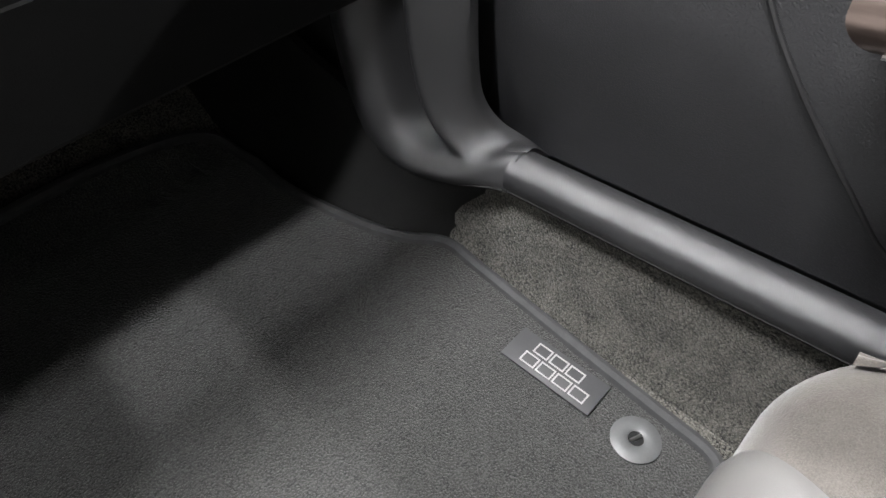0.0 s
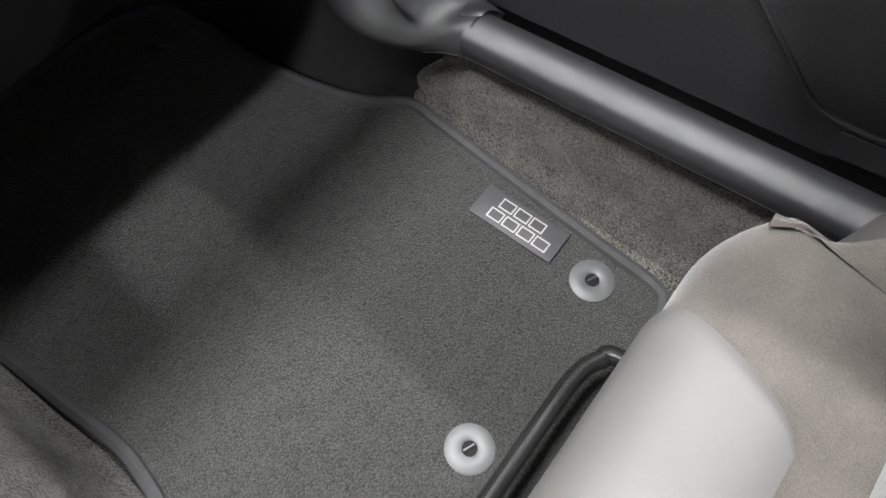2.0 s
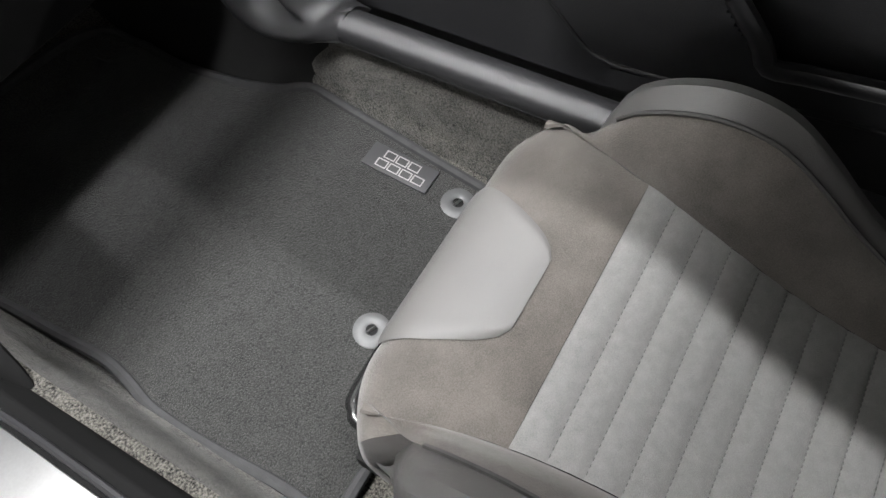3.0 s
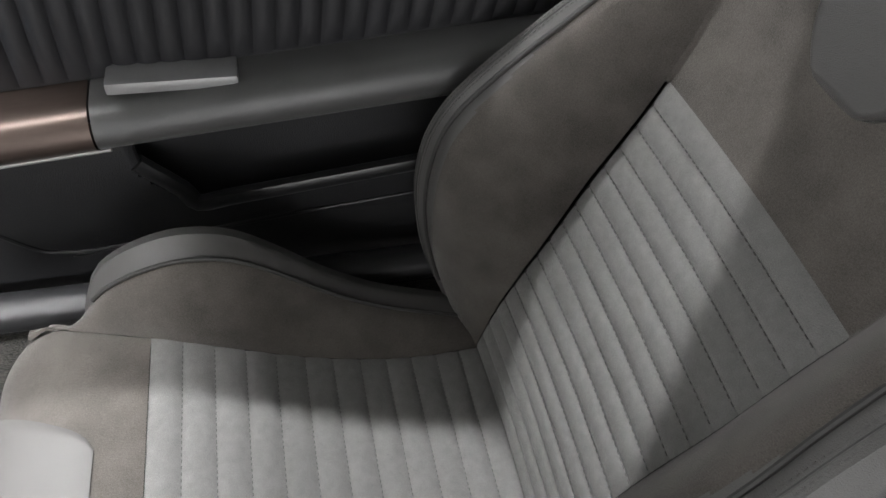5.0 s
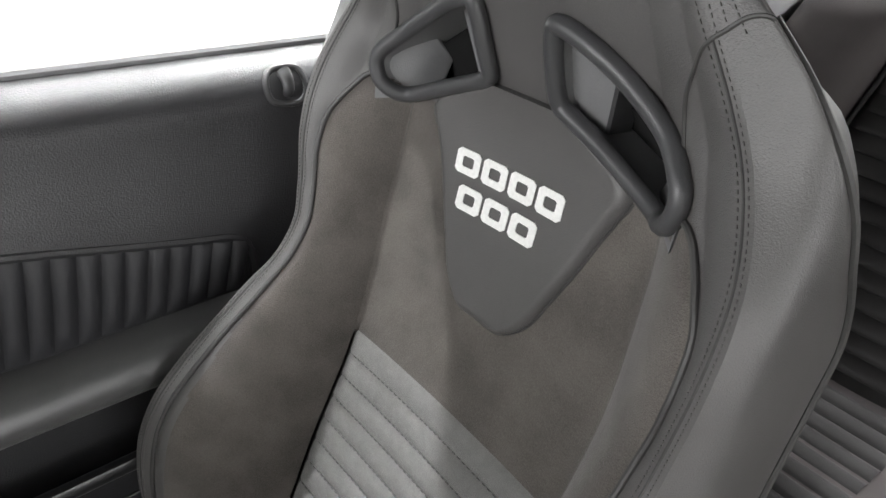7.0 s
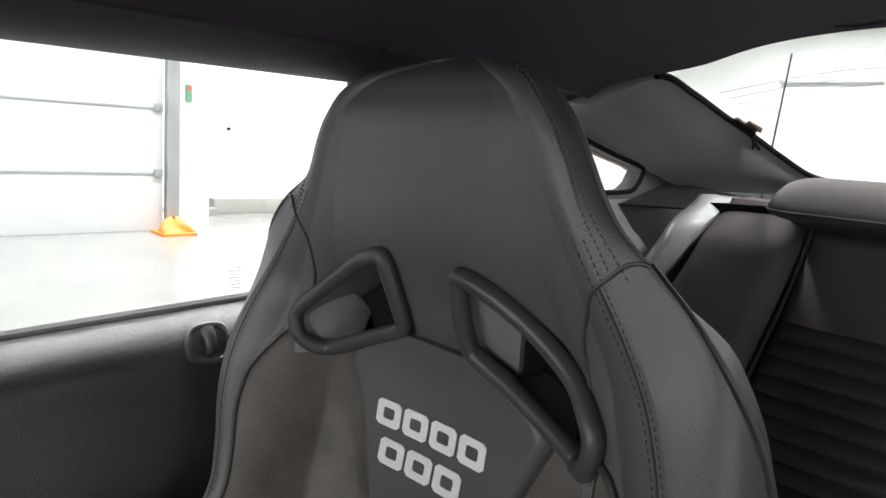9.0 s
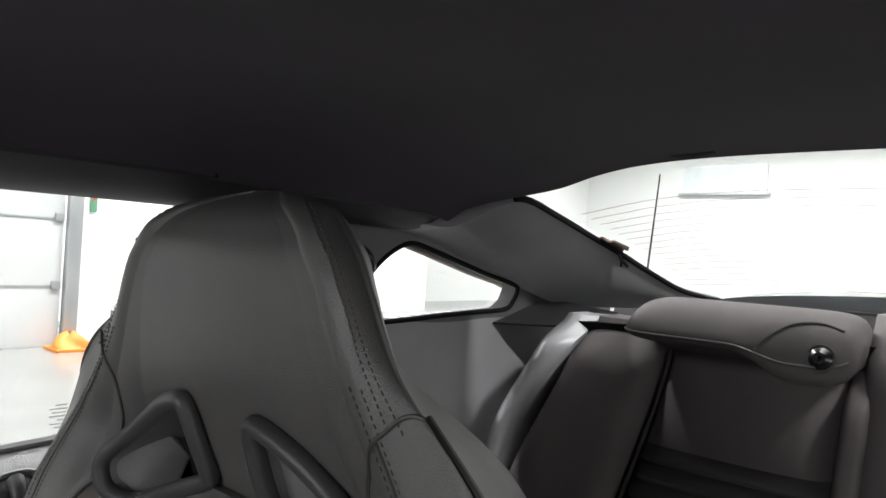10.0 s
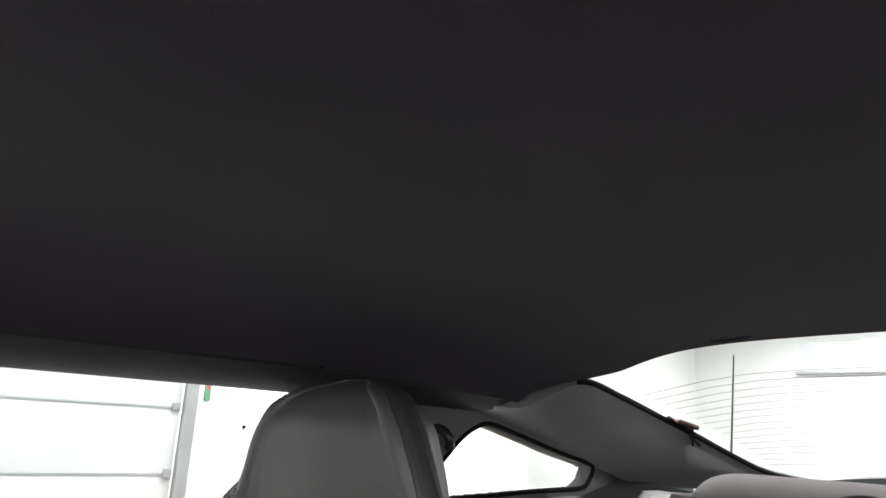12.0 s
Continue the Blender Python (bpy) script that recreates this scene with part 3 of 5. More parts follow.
def in_pocket(c):
    return -0.60 < c.y < -0.075 and pocket_lo(c.y) - 0.014 < c.z < arm_lo(c.y) - 0.035 and c.z > 0.524 + (c.y + 0.132) * 1.1


part("card", slab(door_fn, 260, 130, (0.02, 0, 0), keep=lambda c: not in_pocket(c)), PLASTIC, door)
part("map_pocket", slab(lambda a, b: (0.815, -0.06 - 0.56 * a, 0.52 + 0.22 * b), 4, 4, (0.01, 0, 0)), PLASTIC, door, "dark recessed map pocket")
lip = [(door_x(y, pocket_lo(y)) - 0.006, y, pocket_lo(y)) for y in np.linspace(-0.134, -0.62, 14)]
part("pocket_lip", tube(smooth_path([(0.772, -0.074, 0.606), (0.772, -0.118, 0.556)] + lip, 3), 0.016, 10, flat=0.7), SMOOTH, door)
upper = [(0.770, y, arm_lo(y) - 0.034) for y in np.linspace(-0.075, -0.60, 16)]
part("pocket_edge", tube(smooth_path([(0.772, -0.074, 0.606)] + upper, 3), 0.0075), PLASTIC, door)
# lower panel joint
joint = [(door_x(y, z) - 0.001, y, z) for y, z in ((0.26, 0.72), (0.22, 0.643), (0.185, 0.592), (0.148, 0.543), (0.108, 0.492), (0.084, 0.464), (0.062, 0.453), (0.02, 0.448), (-0.067, 0.457), (-0.25, 0.482), (-0.42, 0.502), (-0.70, 0.535))]
part("lower_panel_edge", tube(smooth_path(joint, 8), 0.0032, 8), SMOOTH, door)
part("speaker_panel", slab(lambda a, b: (0.781, 0.045 - 0.72 * a, 0.41 + (0.030 + 0.09 * a) * b), 16, 6, (0.012, 0, 0)), TRIM, door)



def along(sec, s):
    """A point on a smooth open curve through (x, z) points, s from 0 to 1."""
    i = s * (len(sec) - 1)
    k = min(int(i), len(sec) - 2)
    t = i - k
    a, b, c, d = (Vector(sec[min(max(k + j, 0), len(sec) - 1)]) for j in (-1, 0, 1, 2))
    return 0.5 * (2 * b + (c - a) * t + (2 * a - 5 * b + 4 * c - d) * t * t + (3 * b - a - 3 * c + d) * t**3)


def arm_fn(front, rear, reach=1.0, point=0.0):
    def fn(a, b):
        tip = front - point * (1 - ease(b / 0.6))
        y = tip + (rear - tip) * a
        lo, hi = arm_lo(y), arm_hi(y)
        sec = [(0.770, lo + 0.002), (0.728, lo - 0.002), (0.711, lo + 0.006), (0.704, lo + 0.4 * (hi - lo)), (0.711, hi - 0.014), (0.728, hi - 0.002), (0.772, hi + 0.004)]
        x, z = along(sec, b)
        fade = ease(min(1, (y - rear) / 0.25)) if rear < -0.6 else 1
        return (0.770 - (0.770 - x) * (0.35 + 0.65 * fade) * reach, y, z)
    return fn


sw = part("switch_panel", grid(arm_fn(0.158, -0.058, 1.02, 0.034), 14, 36), BRONZE, door, "bronze brushed metal switch panel")
part("window_switch", block((0.722, 0.045, 0.738), (0.742, 0.095, 0.746), 0.003), GLOSS, sw)
part("switch_lamp", block((0.724, 0.055, 0.746), (0.738, 0.066, 0.748), 0.0005), LED, sw, "blue lit switch symbol")
part("bright_edge", tube([(0.714, y, arm_lo(y) + 0.0005) for y in np.linspace(0.130, -0.07, 12)], 0.0020, 6), ALLOY, sw, "bright lower edge")
part("armrest", grid(arm_fn(-0.060, -0.78), 40, 36), ARMHIDE, door, "dark grained leather armrest")
part("armrest_seam", tube([(0.7075, y, arm_lo(y) + 0.019) for y in np.linspace(-0.065, -0.55, 20)], 0.0018, 5), PIPING, door)
cup = part("pull_cup", block((0.724, -0.213, 0.738), (0.764, -0.080, 0.752), 0.005), SATIN, door, "satin grey pull cup")

# pleated insert
pl_lo = lambda y: arm_hi(y) + 0.006
pl_hi = smooth_table([(-0.62, 0.844), (-0.566, 0.853), (-0.465, 0.867), (-0.293, 0.890), (-0.149, 0.899), (0.20, 0.905)])
PITCH = 0.0240
y = 0.165
while y > -0.56:
    ya, yb = y, max(y - PITCH, -0.576)
    def pleat_fn(a, b, ya=ya, yb=yb):
        yy = ya + (yb - ya) * a
        z = pl_lo(yy) + (pl_hi(yy) - pl_lo(yy)) * b
        puff = 0.0065 * math.sin(math.pi * a) ** 0.7 * (math.sin(math.pi * min(1, max(0, b))) ** 0.25 if 0 < b < 1 else 0.2)
        return (door_x(yy, z) - 0.001 - puff, yy + 0.012 * (1 - b), z)
    part("pleat", grid(pleat_fn, 8, 10), DOORCLOTH, door)
    y -= PITCH
part("insert_frame", tube(smooth_path([(0.760, y, pl_hi(y) + 0.004) for y in np.linspace(0.18, -0.560, 16)] + [(0.760, -0.578, 0.835), (0.761, -0.582, 0.80)], 3), 0.006), PLASTIC, door)

# lock knob in its bezel
def lock_pt(y, z, out):
    return Vector((door_x(y, z) - out, y, z))


ring_yz = [(-0.612, 1.024), (-0.616, 1.037), (-0.628, 1.043), (-0.655, 1.044), (-0.661, 1.036), (-0.659, 1.019), (-0.647, 1.009), (-0.619, 1.012)]
loop = [(p.x, p.y) for p in smooth_path([(y, z, 0) for y, z in ring_yz], 4, True)]
lock = part("lock_bezel", tube([lock_pt(y, z, 0.002) for y, z in loop], 0.0040, 8, True), WELLRIM, door)
bm = bmesh.new()
bm.faces.new([bm.verts.new(lock_pt(y, z, 0.0015)) for y, z in loop])
part("lock_well", bm, PLASTIC, lock)
part("lock_knob", tube(smooth_path([lock_pt(-0.637, 1.018, -0.004), lock_pt(-0.637, 1.025, 0.006), lock_pt(-0.637, 1.036, 0.010), lock_pt(-0.637, 1.042, 0.010)], 4), lambda t: 0.0055 + 0.003 * t, 12), WELLRIM, lock)
# The seal's pale colour stands in for light falling along it.
part("belt_seal", tube([(0.848, y, door_top(y) + 0.003) for y in np.linspace(0.6, -0.80, 12)], 0.005, 6), PILLAR, door)
pane = alone("window_3", slab(lambda a, b: (0.853 - 0.125 * b ** 1.2, 0.62 - 1.50 * a, 1.04 + 0.31 * b), 24, 8, (0.004, 0, 0)), GLASS, "clear passenger door window pane", "car window", "structure")
pane.visible_shadow = False
for k in range(7):
    w = (0.012, 0.018, 0.015, 0.018, 0.010, 0.017, 0.013)[k]
    part("etched_mark", block((0.8274, -0.700, 1.1030 - 0.0042 * k), (0.8280, -0.700 + w, 1.1046 - 0.0042 * k), 0), ETCH, pane, smooth=False)
alone("wall_door_skin", block((0.858, -1.0, 0.2), (0.91, 1.2, 1.02), 0.01), BODY, "dark painted outer door skin", "car body", "structure", False)

# ---- passenger seat ----
seat = thing("front_seat", (CX, -0.2, 0.25), "charcoal bucket seat in suede, ribbed grey cloth and leather", "car seat")

# half section of the backrest at each height: inner seam, piping, crest stitching, rear piping
in_u = smooth_table([(0.40, 0.144), (0.62, 0.142), (0.69, 0.146), (0.79, 0.147), (0.85, 0.151), (0.93, 0.155), (1.01, 0.151), (1.06, 0.147), (1.10, 0.140), (1.15, 0.130), (1.19, 0.120), (1.24, 0.105), (1.29, 0.085), (1.32, 0.052), (1.338, 0.010)])
in_y = smooth_table([(0.40, -0.470), (0.50, -0.493), (0.618, -0.537), (0.688, -0.565), (0.756, -0.593), (0.818, -0.617), (0.88, -0.635), (0.96, -0.651), (1.06, -0.667), (1.11, -0.668), (1.15, -0.657), (1.19, -0.644), (1.22, -0.637), (1.27, -0.631), (1.305, -0.634), (1.326, -0.648), (1.338, -0.672)])
pipe_u = smooth_table([(0.40, 0.205), (0.495, 0.230), (0.554, 0.235), (0.65, 0.237), (0.739, 0.235), (0.804, 0.228), (0.849, 0.218), (0.893, 0.211), (0.925, 0.212), (0.986, 0.219), (1.03, 0.219), (1.06, 0.208), (1.085, 0.195), (1.112, 0.184), (1.139, 0.174), (1.17, 0.160), (1.21, 0.140), (1.25, 0.121), (1.29, 0.100), (1.32, 0.064), (1.338, 0.014)])
pipe_y = smooth_table([(0.40, -0.455), (0.495, -0.425), (0.554, -0.414), (0.626, -0.411), (0.661, -0.415), (0.702, -0.425), (0.739, -0.445), (0.765, -0.466), (0.804, -0.499), (0.849, -0.537), (0.893, -0.573), (0.925, -0.592), (0.955, -0.600), (1.016, -0.609), (1.05, -0.620), (1.085, -0.637), (1.112, -0.642), (1.139, -0.646), (1.17, -0.642), (1.21, -0.637), (1.27, -0.631), (1.305, -0.634), (1.326, -0.648), (1.338, -0.672)])
crest_u = smooth_table([(0.40, 0.222), (0.495, 0.249), (0.56, 0.256), (0.66, 0.258), (0.74, 0.256), (0.778, 0.254), (0.815, 0.250), (0.85, 0.243), (0.881, 0.237), (0.921, 0.236), (0.959, 0.239), (1.024, 0.244), (1.055, 0.243), (1.085, 0.238), (1.112, 0.228), (1.139, 0.214), (1.17, 0.194), (1.20, 0.173), (1.22, 0.160), (1.238, 0.149), (1.272, 0.133), (1.29, 0.122), (1.303, 0.111), (1.316, 0.096), (1.326, 0.076), (1.334, 0.048), (1.338, 0.018)])
crest_y = smooth_table([(0.40, -0.452), (0.495, -0.414), (0.56, -0.402), (0.634, -0.399), (0.686, -0.407), (0.738, -0.431), (0.778, -0.464), (0.815, -0.499), (0.85, -0.530), (0.881, -0.561), (0.921, -0.585), (0.959, -0.592), (1.024, -0.598), (1.055, -0.604), (1.085, -0.612), (1.112, -0.621), (1.139, -0.629), (1.17, -0.634), (1.20, -0.635), (1.25, -0.633), (1.29, -0.632), (1.316, -0.637), (1.326, -0.646), (1.338, -0.673)])
rear_u = smooth_table([(0.40, 0.245), (0.60, 0.264), (0.75, 0.264), (0.89, 0.258), (1.045, 0.258), (1.082, 0.258), (1.126, 0.252), (1.165, 0.236), (1.19, 0.217), (1.214, 0.190), (1.235, 0.163), (1.25, 0.150), (1.272, 0.136), (1.29, 0.124), (1.31, 0.105), (1.326, 0.080), (1.334, 0.050), (1.338, 0.020)])
rear_yy = smooth_table([(0.40, -0.520), (0.60, -0.592), (0.75, -0.648), (0.89, -0.700), (0.985, -0.722), (1.01, -0.726), (1.045, -0.715), (1.082, -0.690), (1.126, -0.670), (1.165, -0.652), (1.19, -0.646), (1.214, -0.645), (1.25, -0.655), (1.29, -0.660), (1.326, -0.668), (1.338, -0.676)])
shell_y = smooth_table([(0.40, -0.59), (0.60, -0.66), (0.80, -0.735), (0.95, -0.785), (1.05, -0.795), (1.12, -0.780), (1.20, -0.760), (1.27, -0.752), (1.31, -0.735), (1.33, -0.705), (1.338, -0.682)])
Z0, ZC, ZT = 0.405, 0.818, 1.338
RIB = 0.0258


def back_pt(u, z):
    """Front face of the backrest; u from the middle, + to the door."""
    m = abs(u)
    b1, b2, b3 = in_u(z), pipe_u(z), crest_u(z)
    y1, y2, y3 = in_y(z), pipe_y(z), crest_y(z)
    if m <= b1:
        hollow = 0.004 + 0.008 * ease((z - 0.80) / 0.12) - 0.012 * ease((z - 1.06) / 0.10)
        y = y1 - hollow * (1 - (m / b1) ** 2) + 0.004 * ease((z - 1.16) / 0.06) * (1 - (m / b1) ** 2)
    elif m <= b2:
        t = (m - b1) / (b2 - b1)
        y = y1 + (y2 - y1) * math.sin(t * math.pi / 2) ** 0.95
    else:
        t = min(1.0, (m - b2) / max(1e-4, b3 - b2))
        y = y2 + (y3 - y2) * t + 0.003 * math.sin(math.pi * t)
    return Vector((CX + u, y, z))


def side_pt(sgn, s, z):
    """From the crest round the side, over the rear piping at 0.5, to the rear face."""
    b3, y3, b4, y4, y5 = crest_u(z), crest_y(z), rear_u(z), rear_yy(z), shell_y(z)
    slim = ease((z - 1.16) / 0.07)
    pts = [(b3, y3), (b3 + 0.6 * (b4 - b3) + 0.006 - 0.003 * slim, y3 - 0.20 * (y3 - y4) - 0.002), (b4 + 0.003, y3 - 0.62 * (y3 - y4)), (b4, y4), (b4 * (0.90 - 0.30 * slim), 0.5 * (y4 + y5)), (b4 * (0.55 - 0.30 * slim), y5), (0.0, y5 - 0.004)]
    p = along(pts, s)
    return Vector((CX + sgn * p.x, p.y, z))


# upper seam of the suede bolster, which runs in to the grip well
seam_top = smooth_table([(0.140, 1.066), (0.150, 1.078), (0.165, 1.088), (0.181, 1.088), (0.198, 1.070), (0.212, 1.046), (0.220, 1.016), (0.221, 1.000)])

# grip wells: outlines in (u, z)
RIM = [(0.038, 1.182), (0.047, 1.187), (0.077, 1.177), (0.112, 1.158), (0.148, 1.134), (0.171, 1.113), (0.177, 1.098), (0.172, 1.080), (0.159, 1.070), (0.145, 1.071), (0.110, 1.086), (0.070, 1.103), (0.042, 1.115), (0.034, 1.124), (0.034, 1.150)]
WELL = [(0.095 + (u - 0.095) * 0.92, 1.125 + (z - 1.125) * 0.90) for u, z in RIM]


def inside(poly, u, z):
    hit = False
    for (x0, y0), (x1, y1) in zip(poly, poly[1:] + poly[:1]):
        if (y0 > z) != (y1 > z) and u < (x1 - x0) * (z - y0) / (y1 - y0) + x0:
            hit = not hit
    return hit


def front_u(s, z):
    """Across the front from crest to crest; s from -1 to 1, with seams at 0.5 and 0.85."""
    m, b1, b2, b3 = abs(s), in_u(z), pipe_u(z), crest_u(z)
    if m <= 0.5:
        u = b1 * m / 0.5
    elif m <= 0.85:
        u = b1 + (b2 - b1) * (m - 0.5) / 0.35
    else:
        u = b2 + (b3 - b2) * (m - 0.85) / 0.15
    return math.copysign(u, s)


def kind_at(c):
    m, z = abs(c.x - CX), c.z
    if m <= in_u(z) and z < 1.075:
        return "insert" if z < ZC else "yoke"
    if m < 0.2205 and z < 1.0 and m < pipe_u(z):
        return "bolster"
    if 0.140 < m < pipe_u(z) + 0.02 and 1.0 <= z < seam_top(m):
        return "bolster"
    return "leather"


def front_fn(a, b):
    z = Z0 + (ZT - Z0) * b
    u = front_u(2 * a - 1, z)
    p = back_pt(u, z)
    m = abs(u)
    if z < 1.05 and in_u(z) < m < pipe_u(z):
        t = (m - in_u(z)) / (pipe_u(z) - in_u(z))
        p.y += (0.0018 * noise.noise((u * 16, z * 11, 7.0)) + 0.0008 * noise.noise((u * 50, z * 30, 3.0))) * math.sin(math.pi * t)
    return p


insert_base = part("backrest_insert", grid(lambda a, b: back_pt((2 * a - 1) * in_u(Z0 + (ZC - Z0) * b) * 0.99, Z0 + (ZC - Z0) * b) + Vector((0, -0.0012, 0)), 20, 40), CLOTH, seat, "ribbed grey cloth backrest insert")


def insert_fn(a, z):
    p = back_pt((2 * a - 1) * in_u(z) * 0.997, z)
    w = ((ZC - z) / RIB) % 1.0
    puff = 0.0036 * (1 - abs(2 * w - 1) ** 2.6) * min(1, 8 * min(a, 1 - a) + 0.35)
    return p + Vector((0, puff * 0.9, puff * 0.4))


for k in range(int((ZC - Z0) / RIB) + 1):
    z1, z0 = ZC - k * RIB, max(Z0, ZC - (k + 1) * RIB)
    if z1 - z0 > 0.004:
        part("rib", grid(lambda a, b, z0=z0, z1=z1: insert_fn(a, z0 + (z1 - z0) * min(0.9999, max(0.0001, b))), 22, 8), CLOTH, insert_base)
# stitch lines between the ribs
n = 1
while ZC - n * RIB > 0.50:
    z = ZC - n * RIB
    bmr = bmesh.new()
    for i in range(38):
        u0 = -0.138 + 0.272 * i / 37
        tube([back_pt(u0, z) + Vector((0, 0.0011, 0.0005)), back_pt(u0 + 0.0040, z) + Vector((0, 0.0011, 0.0005))], 0.0006, 4, bm=bmr)
    part("stitch_seam", bmr, THREAD, insert_base)
    n += 1

part("yoke", grid(front_fn, 150, 312, keep=lambda c: kind_at(c) == "yoke"), SUEDE, seat, "brown-grey suede yoke")
for sgn in (1, -1):
    part("bolster", grid(front_fn, 150, 312, keep=lambda c, sgn=sgn: (c.x - CX) * sgn > 0 and kind_at(c) == "bolster"), SUEDE, seat, "dark suede side bolster")
part("headrest", grid(front_fn, 150, 312, keep=lambda c: kind_at(c) == "leather" and not inside(WELL, abs(c.x - CX), c.z)), LEATHER, seat, "charcoal leather headrest and bolster edge with two grip wells")


def stitch_row(path, gap=1, r=0.0005):
    """A broken row of thread along a dense path."""
    bm = bmesh.new()
    for i in range(0, len(path) - gap, gap * 2):
        tube([path[i], path[i + gap]], r, 4, bm=bm)
    return bm


for sgn in (1, -1):
    part("side_panel", grid(lambda a, b, sgn=sgn: side_pt(sgn, a, Z0 + (ZT - Z0) * b), 84, 130), LEATHER, seat, "charcoal leather side panel")
    lower = [back_pt(sgn * pipe_u(z), z) + Vector((sgn * 0.0005, 0.0022, 0)) for z in np.linspace(0.46, 1.0, 70)]
    upper = [back_pt(sgn * m, seam_top(m)) + Vector((0, 0.0018, 0)) for m in (0.219, 0.215, 0.209, 0.203, 0.196, 0.189, 0.181, 0.173, 0.166)]
    part("piping", tube(smooth_path(lower + upper, 2), 0.0026, 8), PIPING, seat, "dark piping along the bolster")
    part("inner_seam", tube([back_pt(sgn * in_u(z), z) + Vector((0, -0.0006, 0)) for z in np.linspace(0.42, 1.07, 60)], 0.0014, 6), PIPING, seat)
    for du, name in ((-0.012, "stitch_seam"), (-0.004, "stitch_seam")):
        row = [back_pt(sgn * (crest_u(z) + du), z) + Vector((0, 0.0007, 0)) for z in np.arange(0.47, 1.225, 0.0021)]
        part(name, stitch_row(row), THREAD, seat)
    part("crest_seam", tube([back_pt(sgn * (crest_u(z) - 0.008), z) + Vector((0, -0.0002, 0)) for z in np.linspace(0.46, 1.20, 90)], 0.0011, 6), PIPING, seat)
    row = [side_pt(sgn, 0.035, z) + Vector((0, 0.0006, 0)) for z in np.arange(1.205, 1.33, 0.0018)]
    part("headrest_stitch", stitch_row(row), THREAD, seat)
    row = [side_pt(sgn, 0.10, z) + Vector((0, 0.0006, 0)) for z in np.arange(1.205, 1.33, 0.0018)]
    part("headrest_stitch", stitch_row(row), THREAD, seat)
    part("rear_piping", tube([side_pt(sgn, 0.50, z) + Vector((sgn * 0.0016, 0, 0)) for z in np.linspace(0.46, 1.214, 80)], 0.0030, 8), PIPING, seat, "dark piping at the rear edge")
    seam = [back_pt(sgn * m, zz) + Vector((0, 0.0006, 0)) for m, zz in ((0.158, 1.128), (0.154, 1.145), (0.153, 1.163), (0.157, 1.181), (0.163, 1.195))] + [side_pt(sgn, s, zz) + Vector((0, 0.0006, 0)) for s, zz in ((0.03, 1.205), (0.12, 1.212), (0.22, 1.215), (0.34, 1.215), (0.48, 1.214))]
    part("shoulder_seam", tube(smooth_path(seam, 4), 0.0014, 6), PIPING, seat)

    # grip well: rounded bezel, tapering sleeve, ledge and dark slot
    def on(u, z, back=0.0, sgn=sgn):
        p = back_pt(sgn * u, z)
        return p + Vector((0, 0.006 - back, 0))
    bez = smooth_path([on(u, z) for u, z in WELL], 5, True)
    well = part("grip_well", tube(bez, 0.0074, 12, True), WELLRIM, seat, "black plastic grip well bezel")
    mid = sum(bez, Vector()) / len(bez)
    bmw = bmesh.new()
    deep = []
    for dz, k in ((0.0, 0.97), (0.022, 0.90), (0.050, 0.84)):
        deep.append([bmw.verts.new(mid + (p - mid) * k + Vector((0, -dz, -0.10 * dz))) for p in bez])
    for A, B in zip(deep, deep[1:]):
        for i in range(len(bez)):
            bmw.faces.new((A[i], A[(i + 1) % len(bez)], B[(i + 1) % len(bez)], B[i]))
    part("sleeve", bmw, WELLGREY, well)
    rim = bmesh.new()
    rim.faces.new([rim.verts.new(mid + (p - mid) * 0.86 + Vector((0, -0.049, -0.005))) for p in bez])
    part("back_plate", rim, DARK, well, "dark belt slot")
    # a plate behind the inner end, its bright fold at the slot, and a cheek at the outer end
    def plate(name, pts, thick, mat):
        bms = bmesh.new()
        bms.faces.new([bms.verts.new(p) for p in pts])
        got = bmesh.ops.extrude_face_region(bms, geom=bms.faces[:])
        bmesh.ops.translate(bms, vec=(0, -thick, 0), verts=[v for v in got["geom"] if isinstance(v, bmesh.types.BMVert)])
        return part(name, bms, mat, well)
    plate("inner_plate", [on(0.036, 1.112, 0.012), on(0.070, 1.100, 0.016), on(0.086, 1.168, 0.020), on(0.040, 1.186, 0.012)], 0.003, WELLGREY)
    plate("plate_fold", [on(0.070, 1.100, 0.0155), on(0.0722, 1.099, 0.0175), on(0.0882, 1.168, 0.0215), on(0.086, 1.168, 0.0195)], 0.026, WELLRIM)
    plate("outer_cheek", [on(0.128, 1.076, 0.014), on(0.172, 1.066, 0.004), on(0.174, 1.112, 0.004), on(0.146, 1.136, 0.030), on(0.132, 1.110, 0.034)], 0.004, WELLGREY)

# leather shield below the wells, with plain pale shapes for its print
shield_w = smooth_table([(0.9055, 0.010), (0.9075, 0.024), (0.912, 0.034), (0.920, 0.044), (0.936, 0.057), (0.955, 0.066), (0.975, 0.075), (0.995, 0.084), (1.015, 0.092), (1.035, 0.100), (1.054, 0.109), (1.072, 0.117), (1.082, 0.112), (1.095, 0.086), (1.106, 0.060), (1.114, 0.042)])


def shield_fn(a, b):
    z = 0.9055 + (1.114 - 0.9055) * b ** 1.25
    h = shield_w(z)
    s = 2 * a - 1
    rim = min(1.0, (1 - abs(s)) * h / 0.009, (z - 0.9050) / 0.010 + 0.05)
    return back_pt(s * h, z) + Vector((0, -0.001 + 0.010 * math.sqrt(max(0.0, rim)), 0))


shield = part("shield", slab(shield_fn, 48, 48, (0, -0.008, 0)), LEATHER, seat, "charcoal leather shield with white printed shapes")
